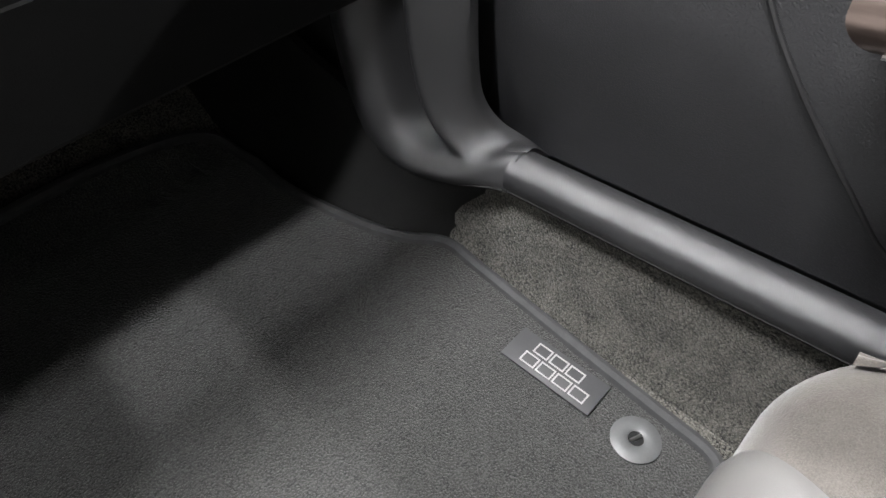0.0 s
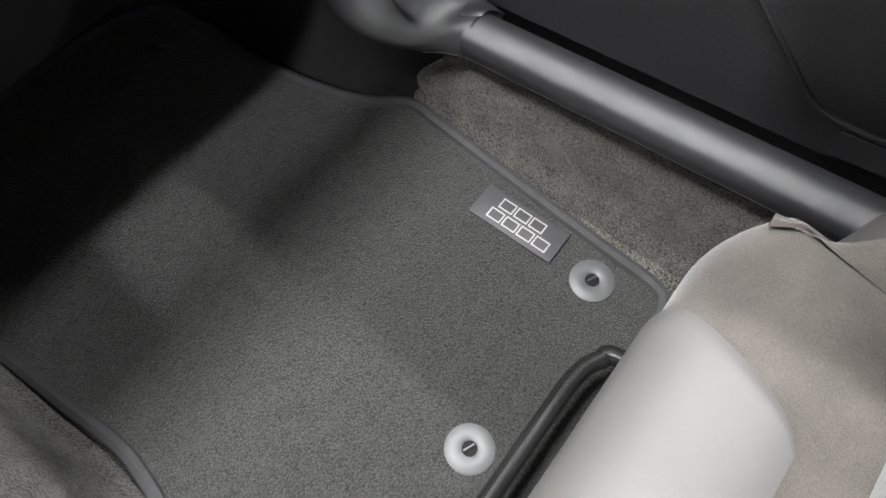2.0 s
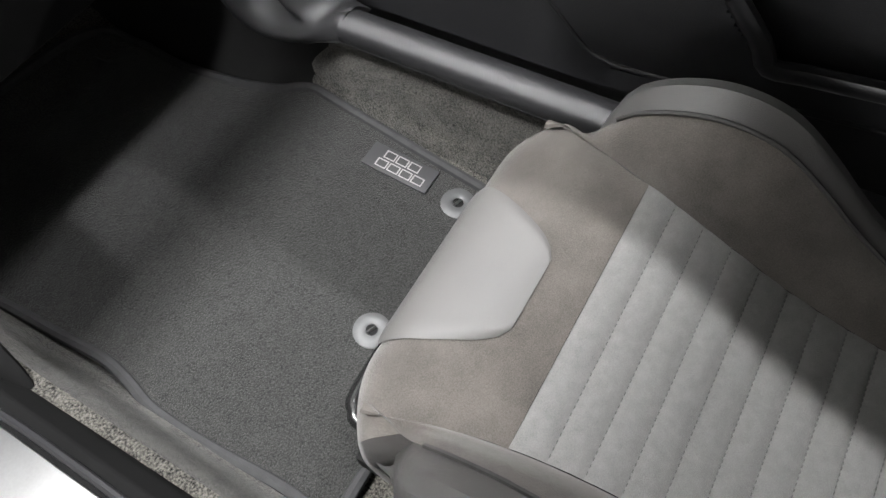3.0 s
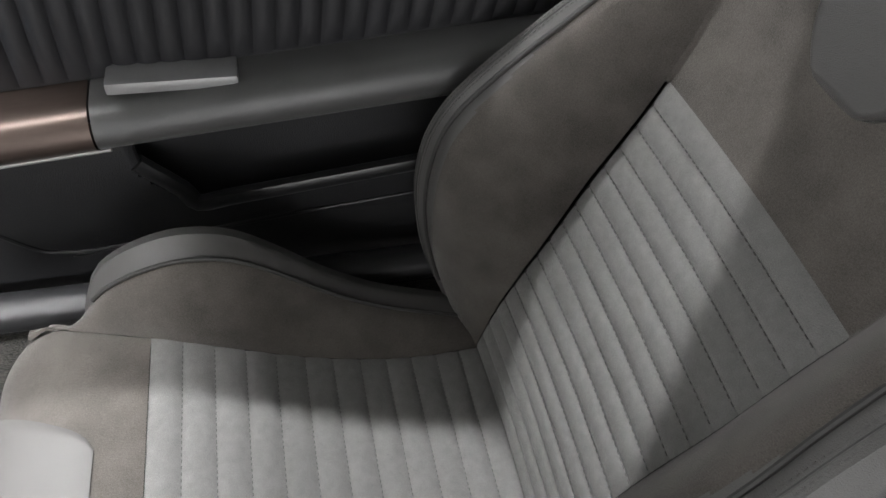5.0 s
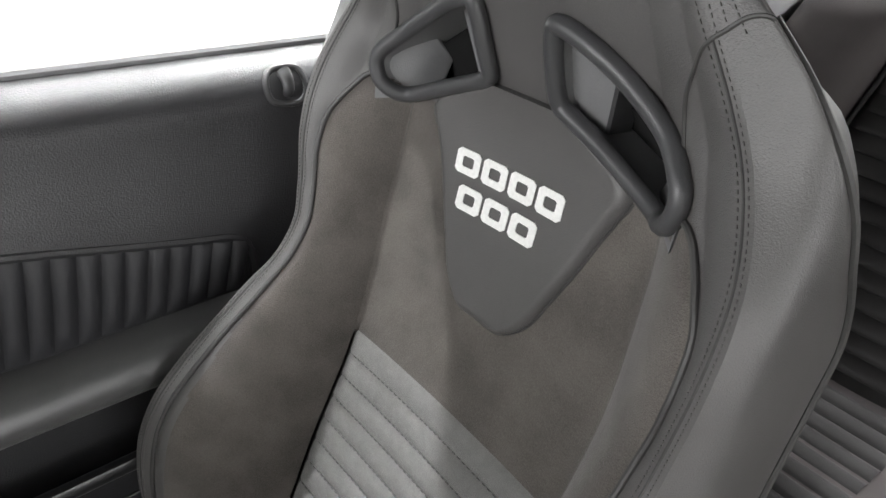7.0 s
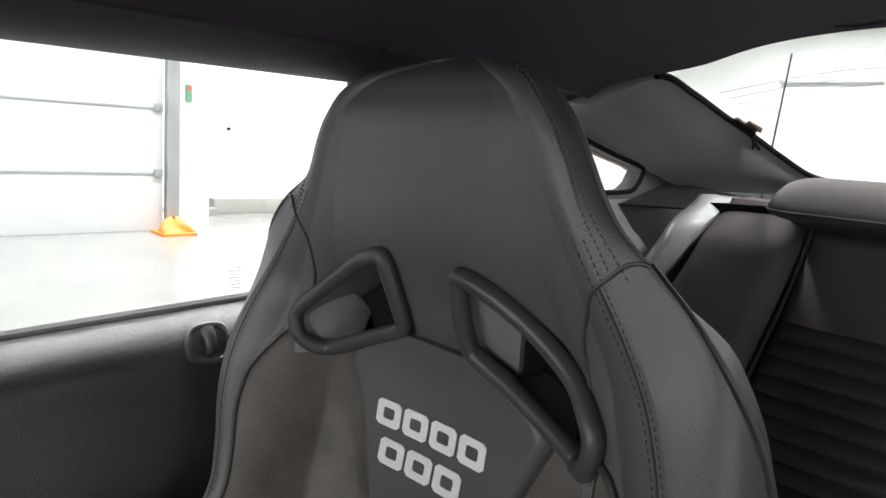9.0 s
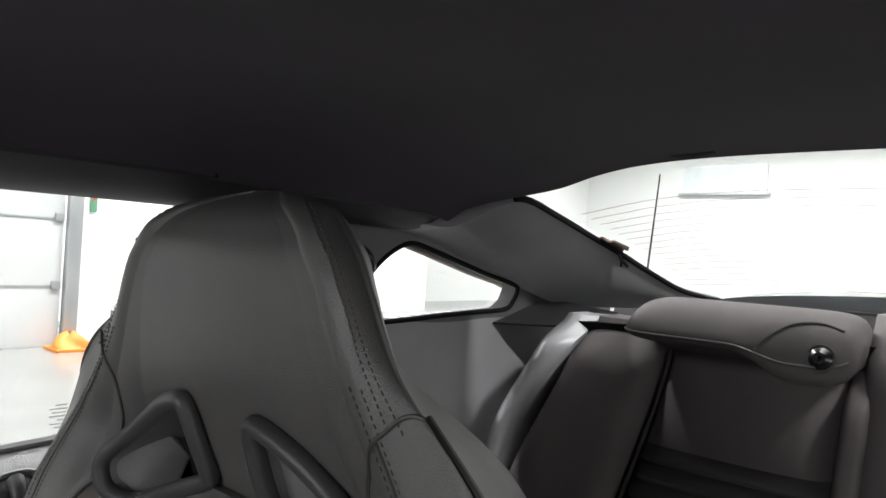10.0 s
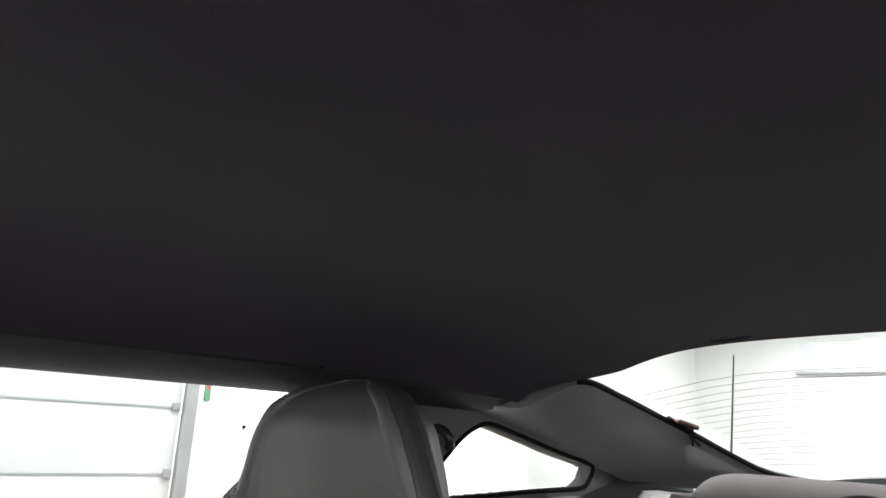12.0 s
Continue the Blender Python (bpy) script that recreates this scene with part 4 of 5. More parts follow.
part("shield_seam", tube([back_pt(sh * shield_w(z), z) + Vector((0, -0.0004, 0)) for sh, z in [(-1, z) for z in np.linspace(1.07, 0.907, 40)] + [(1, z) for z in np.linspace(0.907, 1.07, 40)]], 0.0014, 6), PIPING, shield)


def seat_place(u, v, h):
    x, z = 0.0705 - 0.1310 * u, 0.997 + 0.054 * v + 0.003 * (u - 0.5)
    return back_pt(x, z) + Vector((0, 0.0094 + 0.0008 * h, 0))


def ring_mark(place, u0, u1, v0, v1, wide):
    """A plain rounded bar frame with a slot through its middle."""
    bm = bmesh.new()
    w, h = u1 - u0, v1 - v0

    def loop(k, d):
        a0, a1, b0, b1 = u0 + w * k, u1 - w * k, v0 + h * k * 1.05, v1 - h * k * 1.05
        cu, cv = w * 0.13 * (1 - 2 * k), h * 0.13 * (1 - 2 * k)
        pts = ((a0 + cu, b0), (a1 - cu, b0), (a1, b0 + cv), (a1, b1 - cv), (a1 - cu, b1), (a0 + cu, b1), (a0, b1 - cv), (a0, b0 + cv))
        return [bm.verts.new(place(*q, d)) for q in pts]
    rings = (loop(0.0, 0.0), loop(0.0, 1.0), loop(wide, 1.0), loop(wide, 0.0))
    for A, B in zip(rings, rings[1:]):
        for i in range(8):
            bm.faces.new((A[i], A[(i + 1) % 8], B[(i + 1) % 8], B[i]))
    return bm


for k in range(4):
    part("print_shape", ring_mark(seat_place, 0.257 * k, 0.257 * k + 0.229, 0.585, 1.0, 0.27), WHITE, shield, smooth=False)
for k in range(3):
    part("print_shape", ring_mark(seat_place, 0.082 + 0.262 * k, 0.082 + 0.262 * k + 0.236, 0.0, 0.41, 0.27), WHITE, shield, smooth=False)

# seat cushion
CY0, CY1 = -0.500, 0.078          # rear and front of the cushion
half_cin = smooth_table([(-0.50, 0.144), (-0.46, 0.142), (-0.40, 0.137), (-0.30, 0.135), (-0.21, 0.139), (-0.17, 0.143), (-0.12, 0.150), (-0.077, 0.158), (0.0, 0.176), (0.05, 0.192), (0.078, 0.196)])
half_cout = smooth_table([(-0.50, 0.215), (-0.40, 0.222), (-0.25, 0.230), (-0.10, 0.232), (0.0, 0.228), (0.05, 0.216), (0.078, 0.206)])
cush_z = smooth_table([(-0.50, 0.400), (-0.425, 0.408), (-0.356, 0.420), (-0.26, 0.447), (-0.17, 0.480), (-0.077, 0.506), (0.0, 0.512), (0.045, 0.506), (0.070, 0.485), (0.078, 0.46)])
bol_h = smooth_table([(-0.50, 0.012), (-0.435, 0.026), (-0.39, 0.034), (-0.334, 0.046), (-0.28, 0.067), (-0.228, 0.096), (-0.18, 0.113), (-0.13, 0.108), (-0.08, 0.086), (-0.05, 0.066), (-0.03, 0.048), (-0.01, 0.018), (0.005, -0.008), (0.03, -0.03), (0.078, -0.05)])


def cush_pt(u, y):
    m, b1, b2 = abs(u), half_cin(y), half_cout(y)
    z = cush_z(y)
    if m > b1:
        t = min(1, (m - b1) / (b2 - b1))
        z += bol_h(y) * math.sin(t * math.pi / 2) ** 0.8
    return Vector((CX + u, y, z))


RIBC = 0.0335
YI = -0.077


def cins_fn(a, b):
    y = CY0 + (YI - CY0) * b
    p = cush_pt((2 * a - 1) * half_cin(y) * 0.995, y)
    w = ((YI - y) / RIBC) % 1.0
    edge = min(1, 8 * min(a, 1 - a) + 0.3)
    return p + Vector((0, 0, 0.0042 * (1 - abs(2 * w - 1) ** 2.4) * edge))


cins = part("cushion_insert", grid(lambda a, b: cush_pt((2 * a - 1) * half_cin(CY0 + (YI - CY0) * b) * 0.99, CY0 + (YI - CY0) * b) + Vector((0, 0, -0.0012)), 20, 40), CLOTH, seat, "ribbed grey cloth cushion insert")
for k in range(int((YI - CY0) / RIBC) + 1):
    y1, y0 = YI - k * RIBC, max(CY0, YI - (k + 1) * RIBC)
    if y1 - y0 > 0.004:
        part("rib", grid(lambda a, b, y0=y0, y1=y1: cins_fn(a, (y0 + (y1 - y0) * min(0.9999, max(0.0001, b)) - CY0) / (YI - CY0)), 20, 8), CLOTH, cins)

for k in range(1, 12):
    y = YI - k * RIBC
    row = [cush_pt(u, y) + Vector((0, 0, 0.0009)) for u in np.linspace(-half_cin(y) * 0.96, half_cin(y) * 0.96, 84)]
    part("stitch_seam", stitch_row(row, r=0.0006), THREAD, cins)


def front_pt(u, s):
    """Over the front of the cushion: s 0 at the insert, 1 under the front lip."""
    pts = [(YI, 0.508), (-0.03, 0.514), (0.02, 0.514), (0.064, 0.503), (0.086, 0.474), (0.090, 0.43), (0.084, 0.38), (0.066, 0.345)]
    i = s * (len(pts) - 1)
    k = min(int(i), len(pts) - 2)
    t = i - k
    a, b, c, d = (Vector((*pts[min(max(k + j, 0), len(pts) - 1)], 0)) for j in (-1, 0, 1, 2))
    p = 0.5 * (2 * b + (c - a) * t + (2 * a - 5 * b + 4 * c - d) * t * t + (3 * b - a - 3 * c + d) * t**3)
    over = max(0.0, abs(u) - 0.13) / 0.06
    pull = 0.030 * over * over
    return Vector((CX + u, p.x - pull * s, p.y - 0.012 * over * over * (1 - 0.6 * s)))


part("cushion_front", grid(lambda a, b: front_pt((2 * a - 1) * (half_cin(YI) + 0.054 * ease(b * 2.0)), b), 40, 50), SUEDE, seat, "brown-grey suede cushion front")

for sgn in (1, -1):
    def skirt_fn(a, b, sgn=sgn):
        p = front_pt(sgn * (half_cin(YI) + 0.054 * ease(b * 2.0)), b)
        low = min(p.z, 0.345)
        return (p.x + sgn * (0.006 * math.sin(math.pi * a) - 0.004 * a), p.y, p.z + (low - p.z) * a)
    part("corner_skirt", grid(skirt_fn, 12, 40), SUEDE, seat, "brown-grey suede corner of the cushion front")


def patch_half(s):
    return 0.056 + 0.049 * math.sin(math.pi / 2 * min(1.0, max(0.0, (s - 0.145) / 0.42)))


def patch_fn(a, b):
    s = 0.145 + 0.835 * b
    c = -0.018
    h = patch_half(s) * (math.sqrt(max(0.0, 1 - (1 - min(1, b / 0.10)) ** 2)) * 0.25 + 0.75 if b < 0.10 else 1)
    p = front_pt(c + (2 * a - 1) * h, s)
    q = front_pt(c + (2 * a - 1) * h, min(1, s + 0.02))
    d = (q - p).normalized() if (q - p).length > 1e-6 else Vector((0, 0, -1))
    nrm = Vector((0, -d.z, d.y))
    rim = min(1, 14 * min(a, 1 - a), 12 * b + 0.05)
    return p + nrm * (0.0015 + 0.004 * math.sqrt(rim))


part("front_patch", grid(patch_fn, 24, 40), PATCH, seat, "pale grey leather patch on the cushion front")

for sgn in (1, -1):
    def cb_fn(a, b, sgn=sgn):
        y = CY0 + (0.056 - CY0) * b
        b1, b2 = half_cin(y), half_cout(y)
        p = cush_pt(sgn * (b1 + (b2 - b1 - 0.034) * a), y)
        return p + Vector((0, 0, 0.003 * math.sin(math.pi * a) + 0.002 * noise.noise((a * 3, y * 9, sgn * 3.0))))
    part("cushion_bolster", grid(cb_fn, 16, 60), SUEDE, seat, "dark suede cushion bolster")

    def ct_fn(a, b, sgn=sgn):
        y = CY0 + (0.012 + 0.050 * ease((a - 0.40) / 0.35) - CY0) * b
        b2 = half_cout(y) - 0.030 * ease((y + 0.03) / 0.045)
        z = cush_z(y) + bol_h(y)
        z0 = cush_pt(b2 - 0.034, y).z
        pts = [(b2 - 0.034, z0 + 0.001), (b2 - 0.010, z + 0.002), (b2 + 0.006, z - 0.003), (b2 + 0.018, z - 0.034), (b2 + 0.022, z - 0.06), (b2 + 0.020, 0.40), (b2 + 0.010, 0.345)]
        dive = 0.040 * ease((y + 0.018) / 0.030) * (1 - ease((a - 0.40) / 0.35))
        pts = [(u, h - dive) if h > 0.42 else (u, h) for u, h in pts]
        i = a * (len(pts) - 1)
        k = min(int(i), len(pts) - 2)
        t = i - k
        return (CX + sgn * (pts[k][0] * (1 - t) + pts[k + 1][0] * t), y + 0.012 * math.sin(math.pi * min(1, a)) * ease((y + 0.05) / 0.1), pts[k][1] * (1 - t) + pts[k + 1][1] * t)
    part("cushion_side", grid(ct_fn, 24, 50), LEATHER, seat, "charcoal leather cushion side")
    edge = [cush_pt(sgn * (half_cout(y) - 0.034), y) + Vector((0, 0, 0.003)) for y in np.linspace(-0.48, -0.02, 30)]
    part("cushion_piping", tube(edge, 0.0026, 6), PIPING, seat)
part("seat_pan", block((CX - 0.20, -0.52, 0.30), (CX + 0.20, 0.045, 0.40), 0.02), DARK, seat)
for sx in (CX - 0.185, CX + 0.185):
    part("seat_rail", block((sx - 0.02, -0.50, 0.262), (sx + 0.02, 0.10, 0.300), 0.006), DARK, seat)
bar = smooth_path([(0.250, -0.10, 0.325), (0.252, 0.09, 0.328), (0.262, 0.120, 0.33), (0.29, 0.131, 0.33), (CX, 0.132, 0.33), (0.480, 0.130, 0.33), (0.505, 0.120, 0.33), (0.518, 0.095, 0.33), (0.520, -0.10, 0.32)], 6)
part("slide_bar", tube(bar, 0.0095, 12), GLOSS, seat, "black lacquered tubular slide bar")
rail_cover = part("rail_cover", prism([(0.578, 0.090, 0.262), (0.578, 0.092, 0.300), (0.590, 0.086, 0.322), (0.606, 0.060, 0.338), (0.606, -0.06, 0.340), (0.578, -0.06, 0.262)], (0.052, 0, 0), 0.006), GLOSS, seat, "glossy black plastic rail end cover")
part("round_cap", tube([(0.609, 0.082, 0.303), (0.611, 0.0925, 0.309)], 0.0135, 20), SMOOTH, rail_cover)
part("cover_ridge", tube(smooth_path([(0.585, 0.086, 0.324), (0.606, 0.075, 0.332), (0.628, 0.082, 0.326)], 4), 0.004, 6), GLOSS, rail_cover)
part("cover_ridge", tube([(0.583, 0.093, 0.276), (0.625, 0.0915, 0.284)], 0.003, 6), GLOSS, rail_cover)

# ---- rear side trim, pillar and windows ----
QX = 0.727


def quarter_fn(a, b):
    y = -0.80 - 0.95 * a
    z = 0.40 + 0.795 * b
    hollow = 0.014 * math.exp(-((a - 0.45) / 0.16) ** 2 - ((b - 0.80) / 0.14) ** 2)
    swell = 0.035 * ease((a - 0.45) / 0.30) * ease((1.0 - b) / 0.5)
    return (QX - 0.012 - swell + hollow - 0.012 * math.sin(math.pi * b), y, z)


alone("wall_quarter_trim", slab(quarter_fn, 40, 40, (0.02, 0, 0)), QUARTER, "satin rear quarter trim panel, paled to stand in for its sheen", "trim", "structure")

# quarter window as an opening in the inner side panel
QWIN = [(-0.990, 1.196), (-1.002, 1.222), (-1.034, 1.258), (-1.060, 1.286), (-1.089, 1.305), (-1.117, 1.312), (-1.160, 1.304), (-1.215, 1.291), (-1.304, 1.270), (-1.386, 1.253), (-1.402, 1.243), (-1.394, 1.222), (-1.374, 1.209), (-1.30, 1.206), (-1.223, 1.203), (-1.083, 1.196)]
side_x = lambda z: QX - 0.010 - 0.020 * (z - 1.19) / 0.14


def side_fn(a, b):
    y = -0.78 - 0.98 * a
    z = 1.186 + (0.150 - 0.10 * ease((a - 0.40) / 0.60)) * b
    return (side_x(z), y, z)


alone("wall_c_pillar", slab(side_fn, 420, 110, (0.035, 0, 0), keep=lambda c: not inside(QWIN, c.y, c.z)), MIDGREY, "black plastic c pillar trim round the quarter window, paled for its sheen", "pillar", "structure")
qloop = [(p.x, p.y) for p in smooth_path([(y, z, 0) for y, z in QWIN], 4, True)]
alone("trim_quarter_window", tube([(side_x(z) + 0.001, y, z) for y, z in qloop], 0.0042, 8, True), DARK, "black quarter window seal", "trim", "structure")
alone("trim_quarter_reveal", tube([(side_x(z) + 0.036, y, z + 0.002) for y, z in qloop[14:40]], 0.007, 8), SANDY, "pale body flange above the quarter window", "trim", "structure")
qg = alone("window_1", prism([(QX + 0.035, y, z) for y, z in QWIN], (0.004, 0, 0)), GLASS, "clear quarter window pane", "car window", "structure", False)
qg.visible_shadow = False

# pillar cover that runs from the headliner tip back to the shelf
PE = smooth_path([(0.640, -1.070, 1.338), (0.617, -1.102, 1.337), (0.602, -1.150, 1.358), (0.578, -1.205, 1.381), (0.585, -1.314, 1.365), (0.590, -1.443, 1.337), (0.590, -1.56, 1.310), (0.586, -1.668, 1.281), (0.578, -1.81, 1.247), (0.55, -1.97, 1.226)], 6)
PQ = smooth_path([(0.714, -1.035, 1.335), (0.712, -1.075, 1.326), (0.711, -1.110, 1.319), (0.711, -1.165, 1.307), (0.711, -1.25, 1.287), (0.711, -1.345, 1.265), (0.706, -1.43, 1.240), (0.692, -1.53, 1.216), (0.655, -1.72, 1.210), (0.58, -1.97, 1.208)], 6)


def cp_fn(a, b):
    i = int(round(b * (len(PE) - 1)))
    p = PE[i].lerp(PQ[i], a)
    return p + Vector((-0.018 * math.sin(math.pi * a) ** 1.3, 0, 0.002 * math.sin(math.pi * a)))


for side in (1, -1):
    def cps(a, b, side=side):
        p = cp_fn(a, b)
        return (side * p.x, p.y, p.z)
    alone("trim_c_pillar", slab(cps, 18, len(PE) - 1, (side * 0.01, 0, 0.014)), PILLAR, "grey-black plastic c pillar cover, paled for its sheen", "trim", "structure")
    alone("trim_rear_glass_edge", tube([Vector((side * (p.x - 0.003), p.y, p.z + 0.004)) for p in PE[17:]], 0.005, 6), DARK, "black rear window edge seal", "trim", "structure")
alone("trim_quarter_corner", slab(lambda a, b: (0.712 - 0.10 * a, -1.34 - 0.10 * a - 0.16 * b, 1.188 + 0.040 * b * (1 - 0.5 * a)), 12, 10, (0.008, 0, -0.004)), TRIM, "black plastic corner trim behind the quarter window", "trim", "structure")

# rear window, heater lines, shelf and spoiler
def glass_pt(x, t):
    y0, z0 = rear_edge(min(abs(x), 0.56)) + 0.005, roof_z(min(abs(x), 0.56), rear_edge(min(abs(x), 0.56))) + 0.012
    y1, z1 = -1.98 + 0.06 * (x / 0.6) ** 2, 1.226
    return Vector((x, y0 + (y1 - y0) * t, z0 + (z1 - z0) * t + 0.02 * math.sin(math.pi * t)))


rw = alone("window_2", slab(lambda a, b: glass_pt((2 * a - 1) * 0.60, b), 20, 16, (0, -0.002, 0.004)), GLASS, "clear heated rear window", "car window", "structure")
rw.visible_shadow = False
heat = material("heater_print", (0.20, 0.17, 0.15), 0.6)
for t in np.linspace(0.22, 0.82, 15):
    part("heater_line", tube([glass_pt(x, t) + Vector((0, 0, -0.002)) for x in np.linspace(-0.56, 0.56, 15)], 0.0006, 4), heat, rw)
alone("trim_rear_glass_base", tube([glass_pt(x, 1.0) + Vector((0, 0.004, 0.002)) for x in np.linspace(-0.58, 0.58, 25)], 0.007, 6), DARK, "black seal under the rear window", "trim", "structure")
alone("parcel_shelf", slab(lambda a, b: (-0.56 + 1.12 * a, -1.36 - 0.62 * b, 1.206 + 0.014 * math.sin(math.pi * a) + 0.012 * b), 12, 6, (0, 0, -0.03)), DASHBLACK, "black cloth parcel shelf", "shelf", "structure")
sp = thing("rear_spoiler", (0, -2.35, 1.1), "dark painted rear spoiler behind the rear window", "spoiler")
part("blade", slab(lambda a, b: (-0.70 + 1.40 * a, -2.25 - 0.24 * b, 1.205 + 0.062 * math.sin(math.pi * a) ** 0.5 + 0.010 * b), 24, 6, (0, 0, -0.075)), BODY, sp)
for sx in (0.55, -0.55):
    part("stanchion", block((sx - 0.03, -2.45, 1.13), (sx + 0.03, -2.30, 1.235), 0.01), BODY, sp)
alone("wall_tail", block((-0.85, -2.7, 0.2), (0.85, -2.02, 1.205), 0.03), BODY, "dark painted car tail", "car body", "structure", False)
alone("wall_rear_wing", block((0.62, -2.02, 0.9), (0.86, -1.60, 1.165), 0.03), BODY, "dark painted rear wing of the car", "car body", "structure", False)
ant = thing("aerial", (0.735, -1.95, 1.16), "thin black car aerial rod", "aerial")
part("rod", tube([(0.735, -1.95, 1.16), (0.726, -1.95, 1.27), (0.708, -1.952, 1.516)], lambda t: 0.0040 - 0.0022 * t, 8), SMOOTH, ant)

# loose clip on the pillar beside the rear window
clip = thing("pillar_clip", (0.585, -1.50, 1.31), "loose torn brown trim clip on the pillar", "clip")
part("flap", slab(lambda a, b: (0.586 - 0.030 * a * (1 - 0.6 * b), -1.452 - 0.095 * b, 1.338 - 0.018 * b + 0.010 * b * a + 0.004 * math.sin(6 * a)), 8, 8, (0, 0, 0.003)), material("brown_tape", (0.12, 0.08, 0.06), 0.7), clip)
part("tail", tube(smooth_path([(0.582, -1.530, 1.318), (0.584, -1.545, 1.306), (0.582, -1.562, 1.296)], 4), 0.0028, 6), DARK, clip)
part("tail", tube(smooth_path([(0.582, -1.525, 1.316), (0.580, -1.532, 1.304), (0.584, -1.540, 1.296)], 4), 0.0022, 6), DARK, clip)

joint = thing("trim_joint_cap", (0.62, -0.745, 1.35), "small black cap where two roof trims meet", "trim")
part("cap", tube(smooth_path([(0.614, -0.742, 1.3635), (0.624, -0.746, 1.3605), (0.655, -0.752, 1.352)], 4), 0.0016, 6), DARK, joint)

# coat hook on the pillar behind the headrest
hook = thing("coat_hook", (0.70, -1.0, 1.28), "black plastic coat hook", "hook")
part("arm", tube(smooth_path([(0.712, -1.000, 1.300), (0.694, -1.010, 1.297), (0.686, -1.020, 1.284), (0.694, -1.028, 1.272)], 5), 0.008, 8), SMOOTH, hook)

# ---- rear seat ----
# Pale band colour stands in for the sheen along the bolster edge.
BAND = material("sheen_pale_leather", (0.34, 0.34, 0.345), 0.26, grain=0.15, grain_size=900, vary=0.12, vary_size=10)
rear = thing("rear_bench", (0.3, -1.25, 0.5), "black leather rear seat with ribbed cloth middle and fixed headrest", "car seat")


def rear_y(z):
    return -1.362 + (1.20 - z) * 0.42


def seam_x(z):
    return 0.400 + 0.036 * ease((1.19 - z) / 0.33)


def rear_fn(x0, x1, z0, z1, out, lean=0.0):
    """A padded upright panel between two edges that lean outwards lower down."""
    def fn(a, b):
        z = z0 + (z1 - z0) * b
        x = x0 + lean * ease((1.20 - z) / 0.25) + ((seam_x(z) + 0.001 if x1 is None else x1) - x0 - lean * ease((1.20 - z) / 0.25)) * a
        edge = (1 - abs(2 * a - 1) ** 4) ** 0.5
        top = ease((1 - b) * 9) if b > 0.85 else 1
        return (x, rear_y(z) + out * edge * (0.25 + 0.75 * top) - 0.030 * (1 - top) ** 2, z)
    return fn


part("outer_bolster", slab(rear_fn(0.545, None, 0.60, 1.215, 0.062, 0.055), 24, 60, (0, -0.08, 0)), REARHIDE, rear)


def band_fn(a, b):
    z = 0.60 + 0.615 * b
    s = ease((1.215 - z) / 0.20)
    x = 0.598 + 0.052 * s - (0.058 - 0.014 * s) * a
    return (x, rear_y(z) + 0.028 + 0.026 * math.sin(a * math.pi) - 0.055 * ease((b - 0.90) / 0.10) ** 2, z)


part("sheen_band", slab(band_fn, 14, 50, (0, -0.06, 0)), BAND, rear, "glossy leather edge band, pale grey in place of its sheen")
X1, ZR = 0.176, 1.062
panel_x = lambda a, z: seam_x(z) - (seam_x(z) - X1) * a
part("back_panel", slab(lambda a, b: (panel_x(a, ZR + 0.128 * b), rear_fn(0, 1, ZR, 1.190, 0.030)(a, b)[1], ZR + 0.128 * b), 24, 24, (0, -0.08, 0)), REARHIDE, rear)
part("panel_piping", tube([Vector((seam_x(z) - 0.003, rear_y(z) + 0.016, z)) for z in np.linspace(0.80, 1.185, 30)], 0.0034, 8), PIPING, rear)
RB = 0.0240


def rib_fn(a, z):
    w = ((ZR - z) / RB) % 1.0
    edge = (1 - abs(2 * a - 1) ** 6) ** 0.5
    return (panel_x(a, z), rear_y(z) + 0.020 * edge + 0.0150 * (1 - abs(2 * w - 1) ** 1.8) * edge, z - 0.003 * math.sin(math.pi * w))


ribbed = part("ribbed_panel", slab(lambda a, b: (panel_x(a, 0.70 + (ZR - 0.70) * b), rear_y(0.70 + (ZR - 0.70) * b) + 0.015 * (1 - abs(2 * a - 1) ** 6) ** 0.5, 0.70 + (ZR - 0.70) * b), 12, 20, (0, -0.08, 0)), REARCLOTH, rear, "dark ribbed cloth rear backrest panel")
for k in range(15):
    z1, z0 = ZR - k * RB, ZR - (k + 1) * RB
    part("rib", grid(lambda a, b, z0=z0, z1=z1: rib_fn(a, z0 + (z1 - z0) * min(0.9999, max(0.0001, b))), 14, 8), REARCLOTH, ribbed)
part("inner_bolster", slab(rear_fn(0.176, 0.142, 0.60, 1.205, 0.045), 10, 40, (0, -0.08, 0)), REARHIDE, rear)
part("middle_back", slab(rear_fn(0.162, -0.140, 0.60, 1.256, 0.055), 30, 40, (0, -0.08, 0)), REARHIDE, rear)
part("far_back", slab(rear_fn(-0.142, -0.60, 0.60, 1.252, 0.05), 30, 40, (0, -0.08, 0)), REARHIDE, rear)
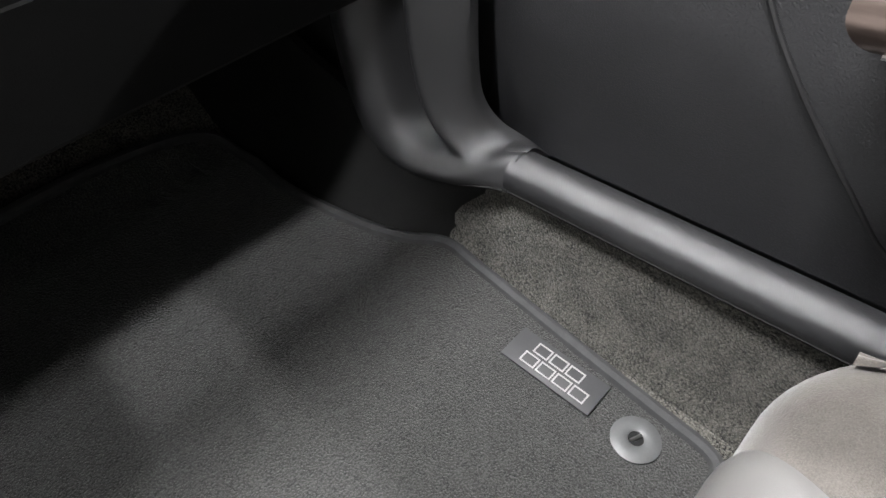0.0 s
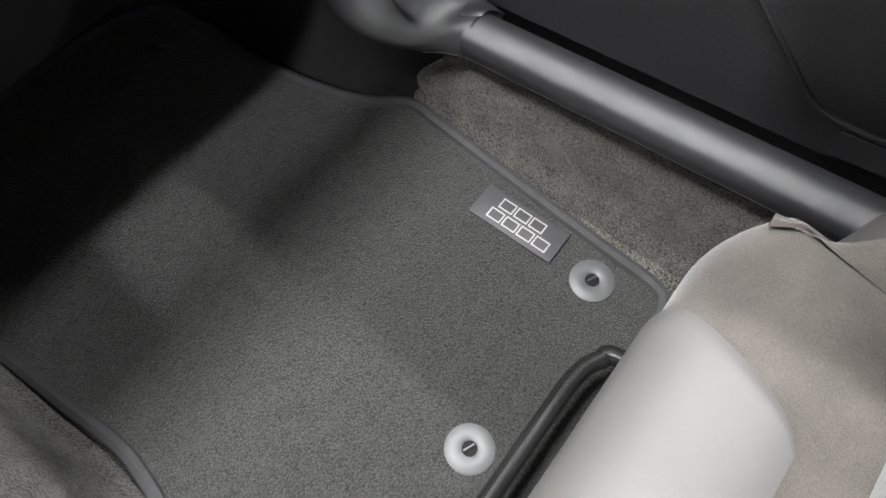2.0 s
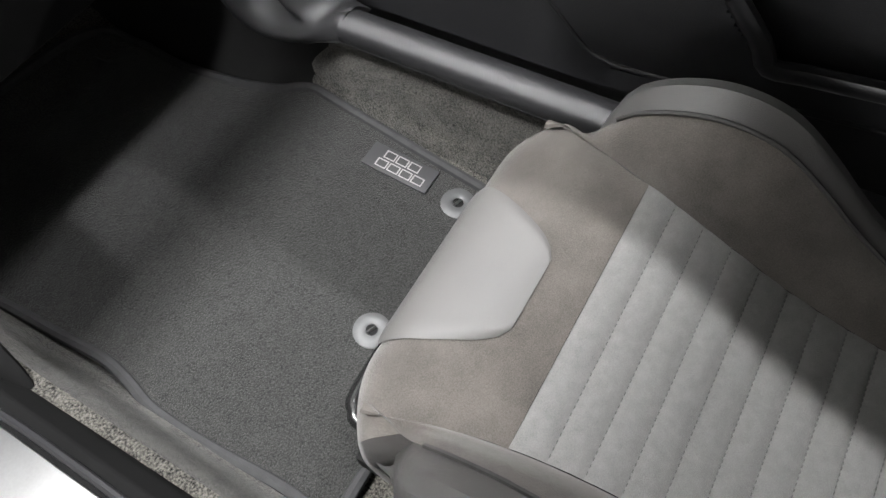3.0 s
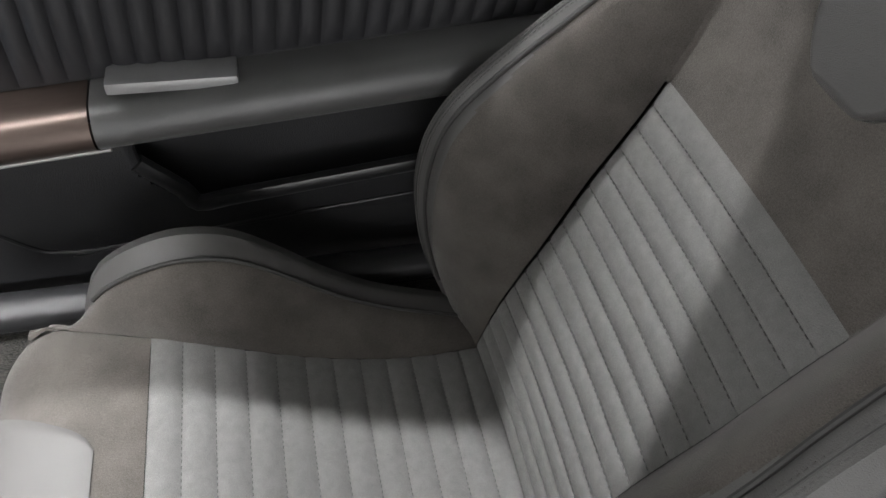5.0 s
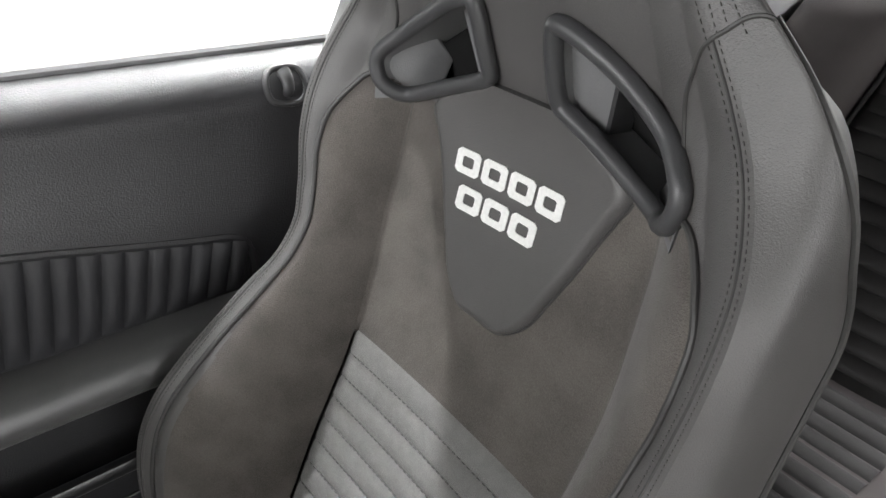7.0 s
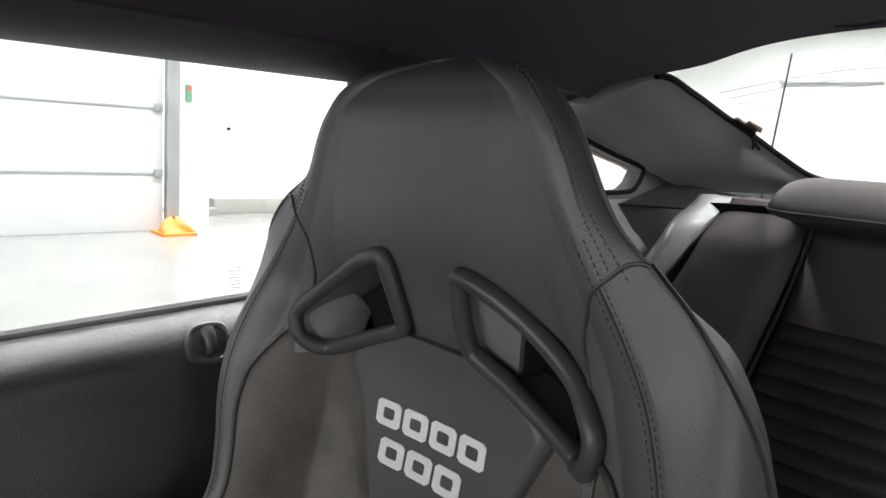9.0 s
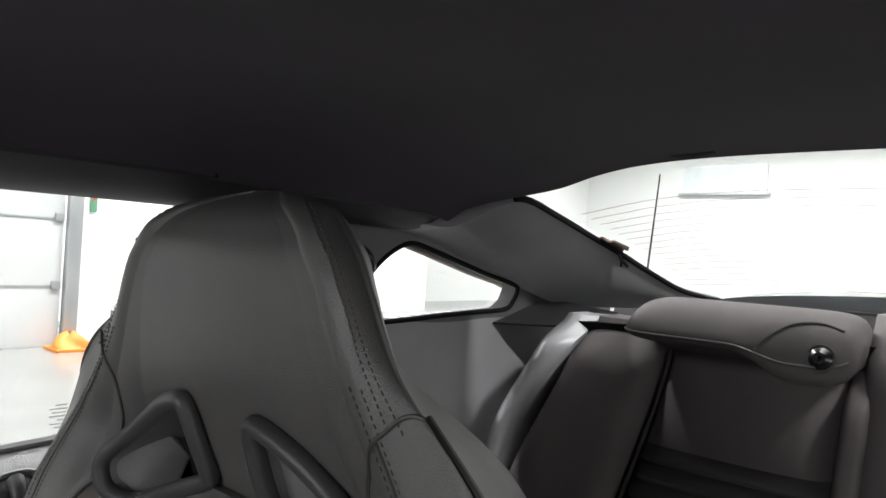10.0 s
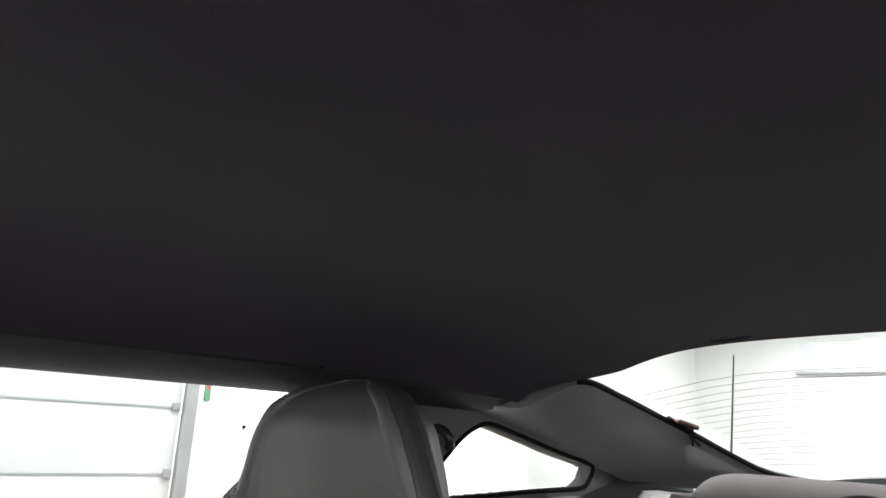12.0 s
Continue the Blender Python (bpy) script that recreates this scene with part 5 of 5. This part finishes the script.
# seat part: plain strip at the back, then ribs
part("rear_cushion", slab(lambda a, b: (-0.62 + 1.24 * a, -1.205 + 0.42 * b, 0.735 + 0.012 * math.sin(math.pi * b) - 0.03 * ease((b - 0.6) / 0.4)), 30, 30, (0, 0, -0.16)), REARHIDE, rear)
cushion_ribs = part("cushion_ribs", slab(lambda a, b: (0.46 - 0.30 * a, -1.105 + 0.27 * b, 0.748 - 0.012 * b), 10, 10, (0, 0, -0.02)), REARCLOTH, rear, "dark ribbed cloth on the rear cushion")
for k in range(9):
    y0 = -1.105 + 0.03 * k
    part("rib", grid(lambda a, b, y0=y0, k=k: (0.46 - 0.30 * a, y0 + 0.03 * b, 0.7485 - 0.0014 * (k + b) + 0.010 * math.sin(math.pi * min(1.0, max(0.0, b))) ** 0.6), 12, 8), REARCLOTH, cushion_ribs)


def rhead_pt(a, s):
    """Across the pad (a) and round its section (s): back, top, front lip, underside."""
    x = 0.434 - 0.278 * a
    e = (1 - abs(2 * a - 1) ** 9) ** 0.4
    shut = (1 - abs(2 * a - 1) ** 40) ** 0.5
    wing = 0.034 * ease((a - 0.52) / 0.26)
    tuck = 0.5 * ease((a - 0.80) / 0.2)
    sec = [(-0.095, -0.015), (-0.085, 0.020), (-0.045, 0.036), (0.010, 0.032), (0.052, 0.014), (0.074, -0.008 - wing * 0.35), (0.062, -0.018 - wing * 0.8), (0.030, -0.024 - wing * 0.7), (-0.010, -0.030 - wing * 0.3), (-0.05, -0.040), (-0.095, -0.015)]
    p = along(sec, s)
    return Vector((x, -1.315 - 0.012 * tuck + p.x * (0.50 * shut + 0.50 * e), 1.222 + p.y * (0.25 * shut + 0.75 * e)))


head = part("fixed_headrest", grid(rhead_pt, 56, 60), REARHIDE, rear, "padded dark leather headrest with a sweeping front lip")
part("headrest_piping", tube([rhead_pt(a, 0.515) + Vector((0, 0.002, 0)) for a in np.linspace(0.02, 0.98, 40)], 0.0018, 6), PIPING, head)
part("headrest_seam", tube(smooth_path([rhead_pt(a, s) + Vector((0, 0.001, 0.001)) for a, s in ((0.64, 0.50), (0.68, 0.44), (0.76, 0.38), (0.86, 0.36), (0.95, 0.38))], 5), 0.0016, 6), PIPING, head)
bt = part("button", ring((0, 0, 0), None, 0.0, 0.0125, 0.008, 24, 0), GLOSS, head, "glossy black release button")
bt.matrix_basis = Matrix.Translation((0.186, -1.246, 1.208)) @ Matrix.Rotation(radians(-78), 4, "X") @ Matrix.Rotation(0.0, 4, "Z")
part("button_rim", tube([(0.186 + 0.0145 * math.cos(w), -1.247 - 0.003 * math.sin(w), 1.208 + 0.0145 * math.sin(w)) for w in np.linspace(0, 2 * math.pi, 28)[:-1]], 0.0018, 6, True), PIPING, head)
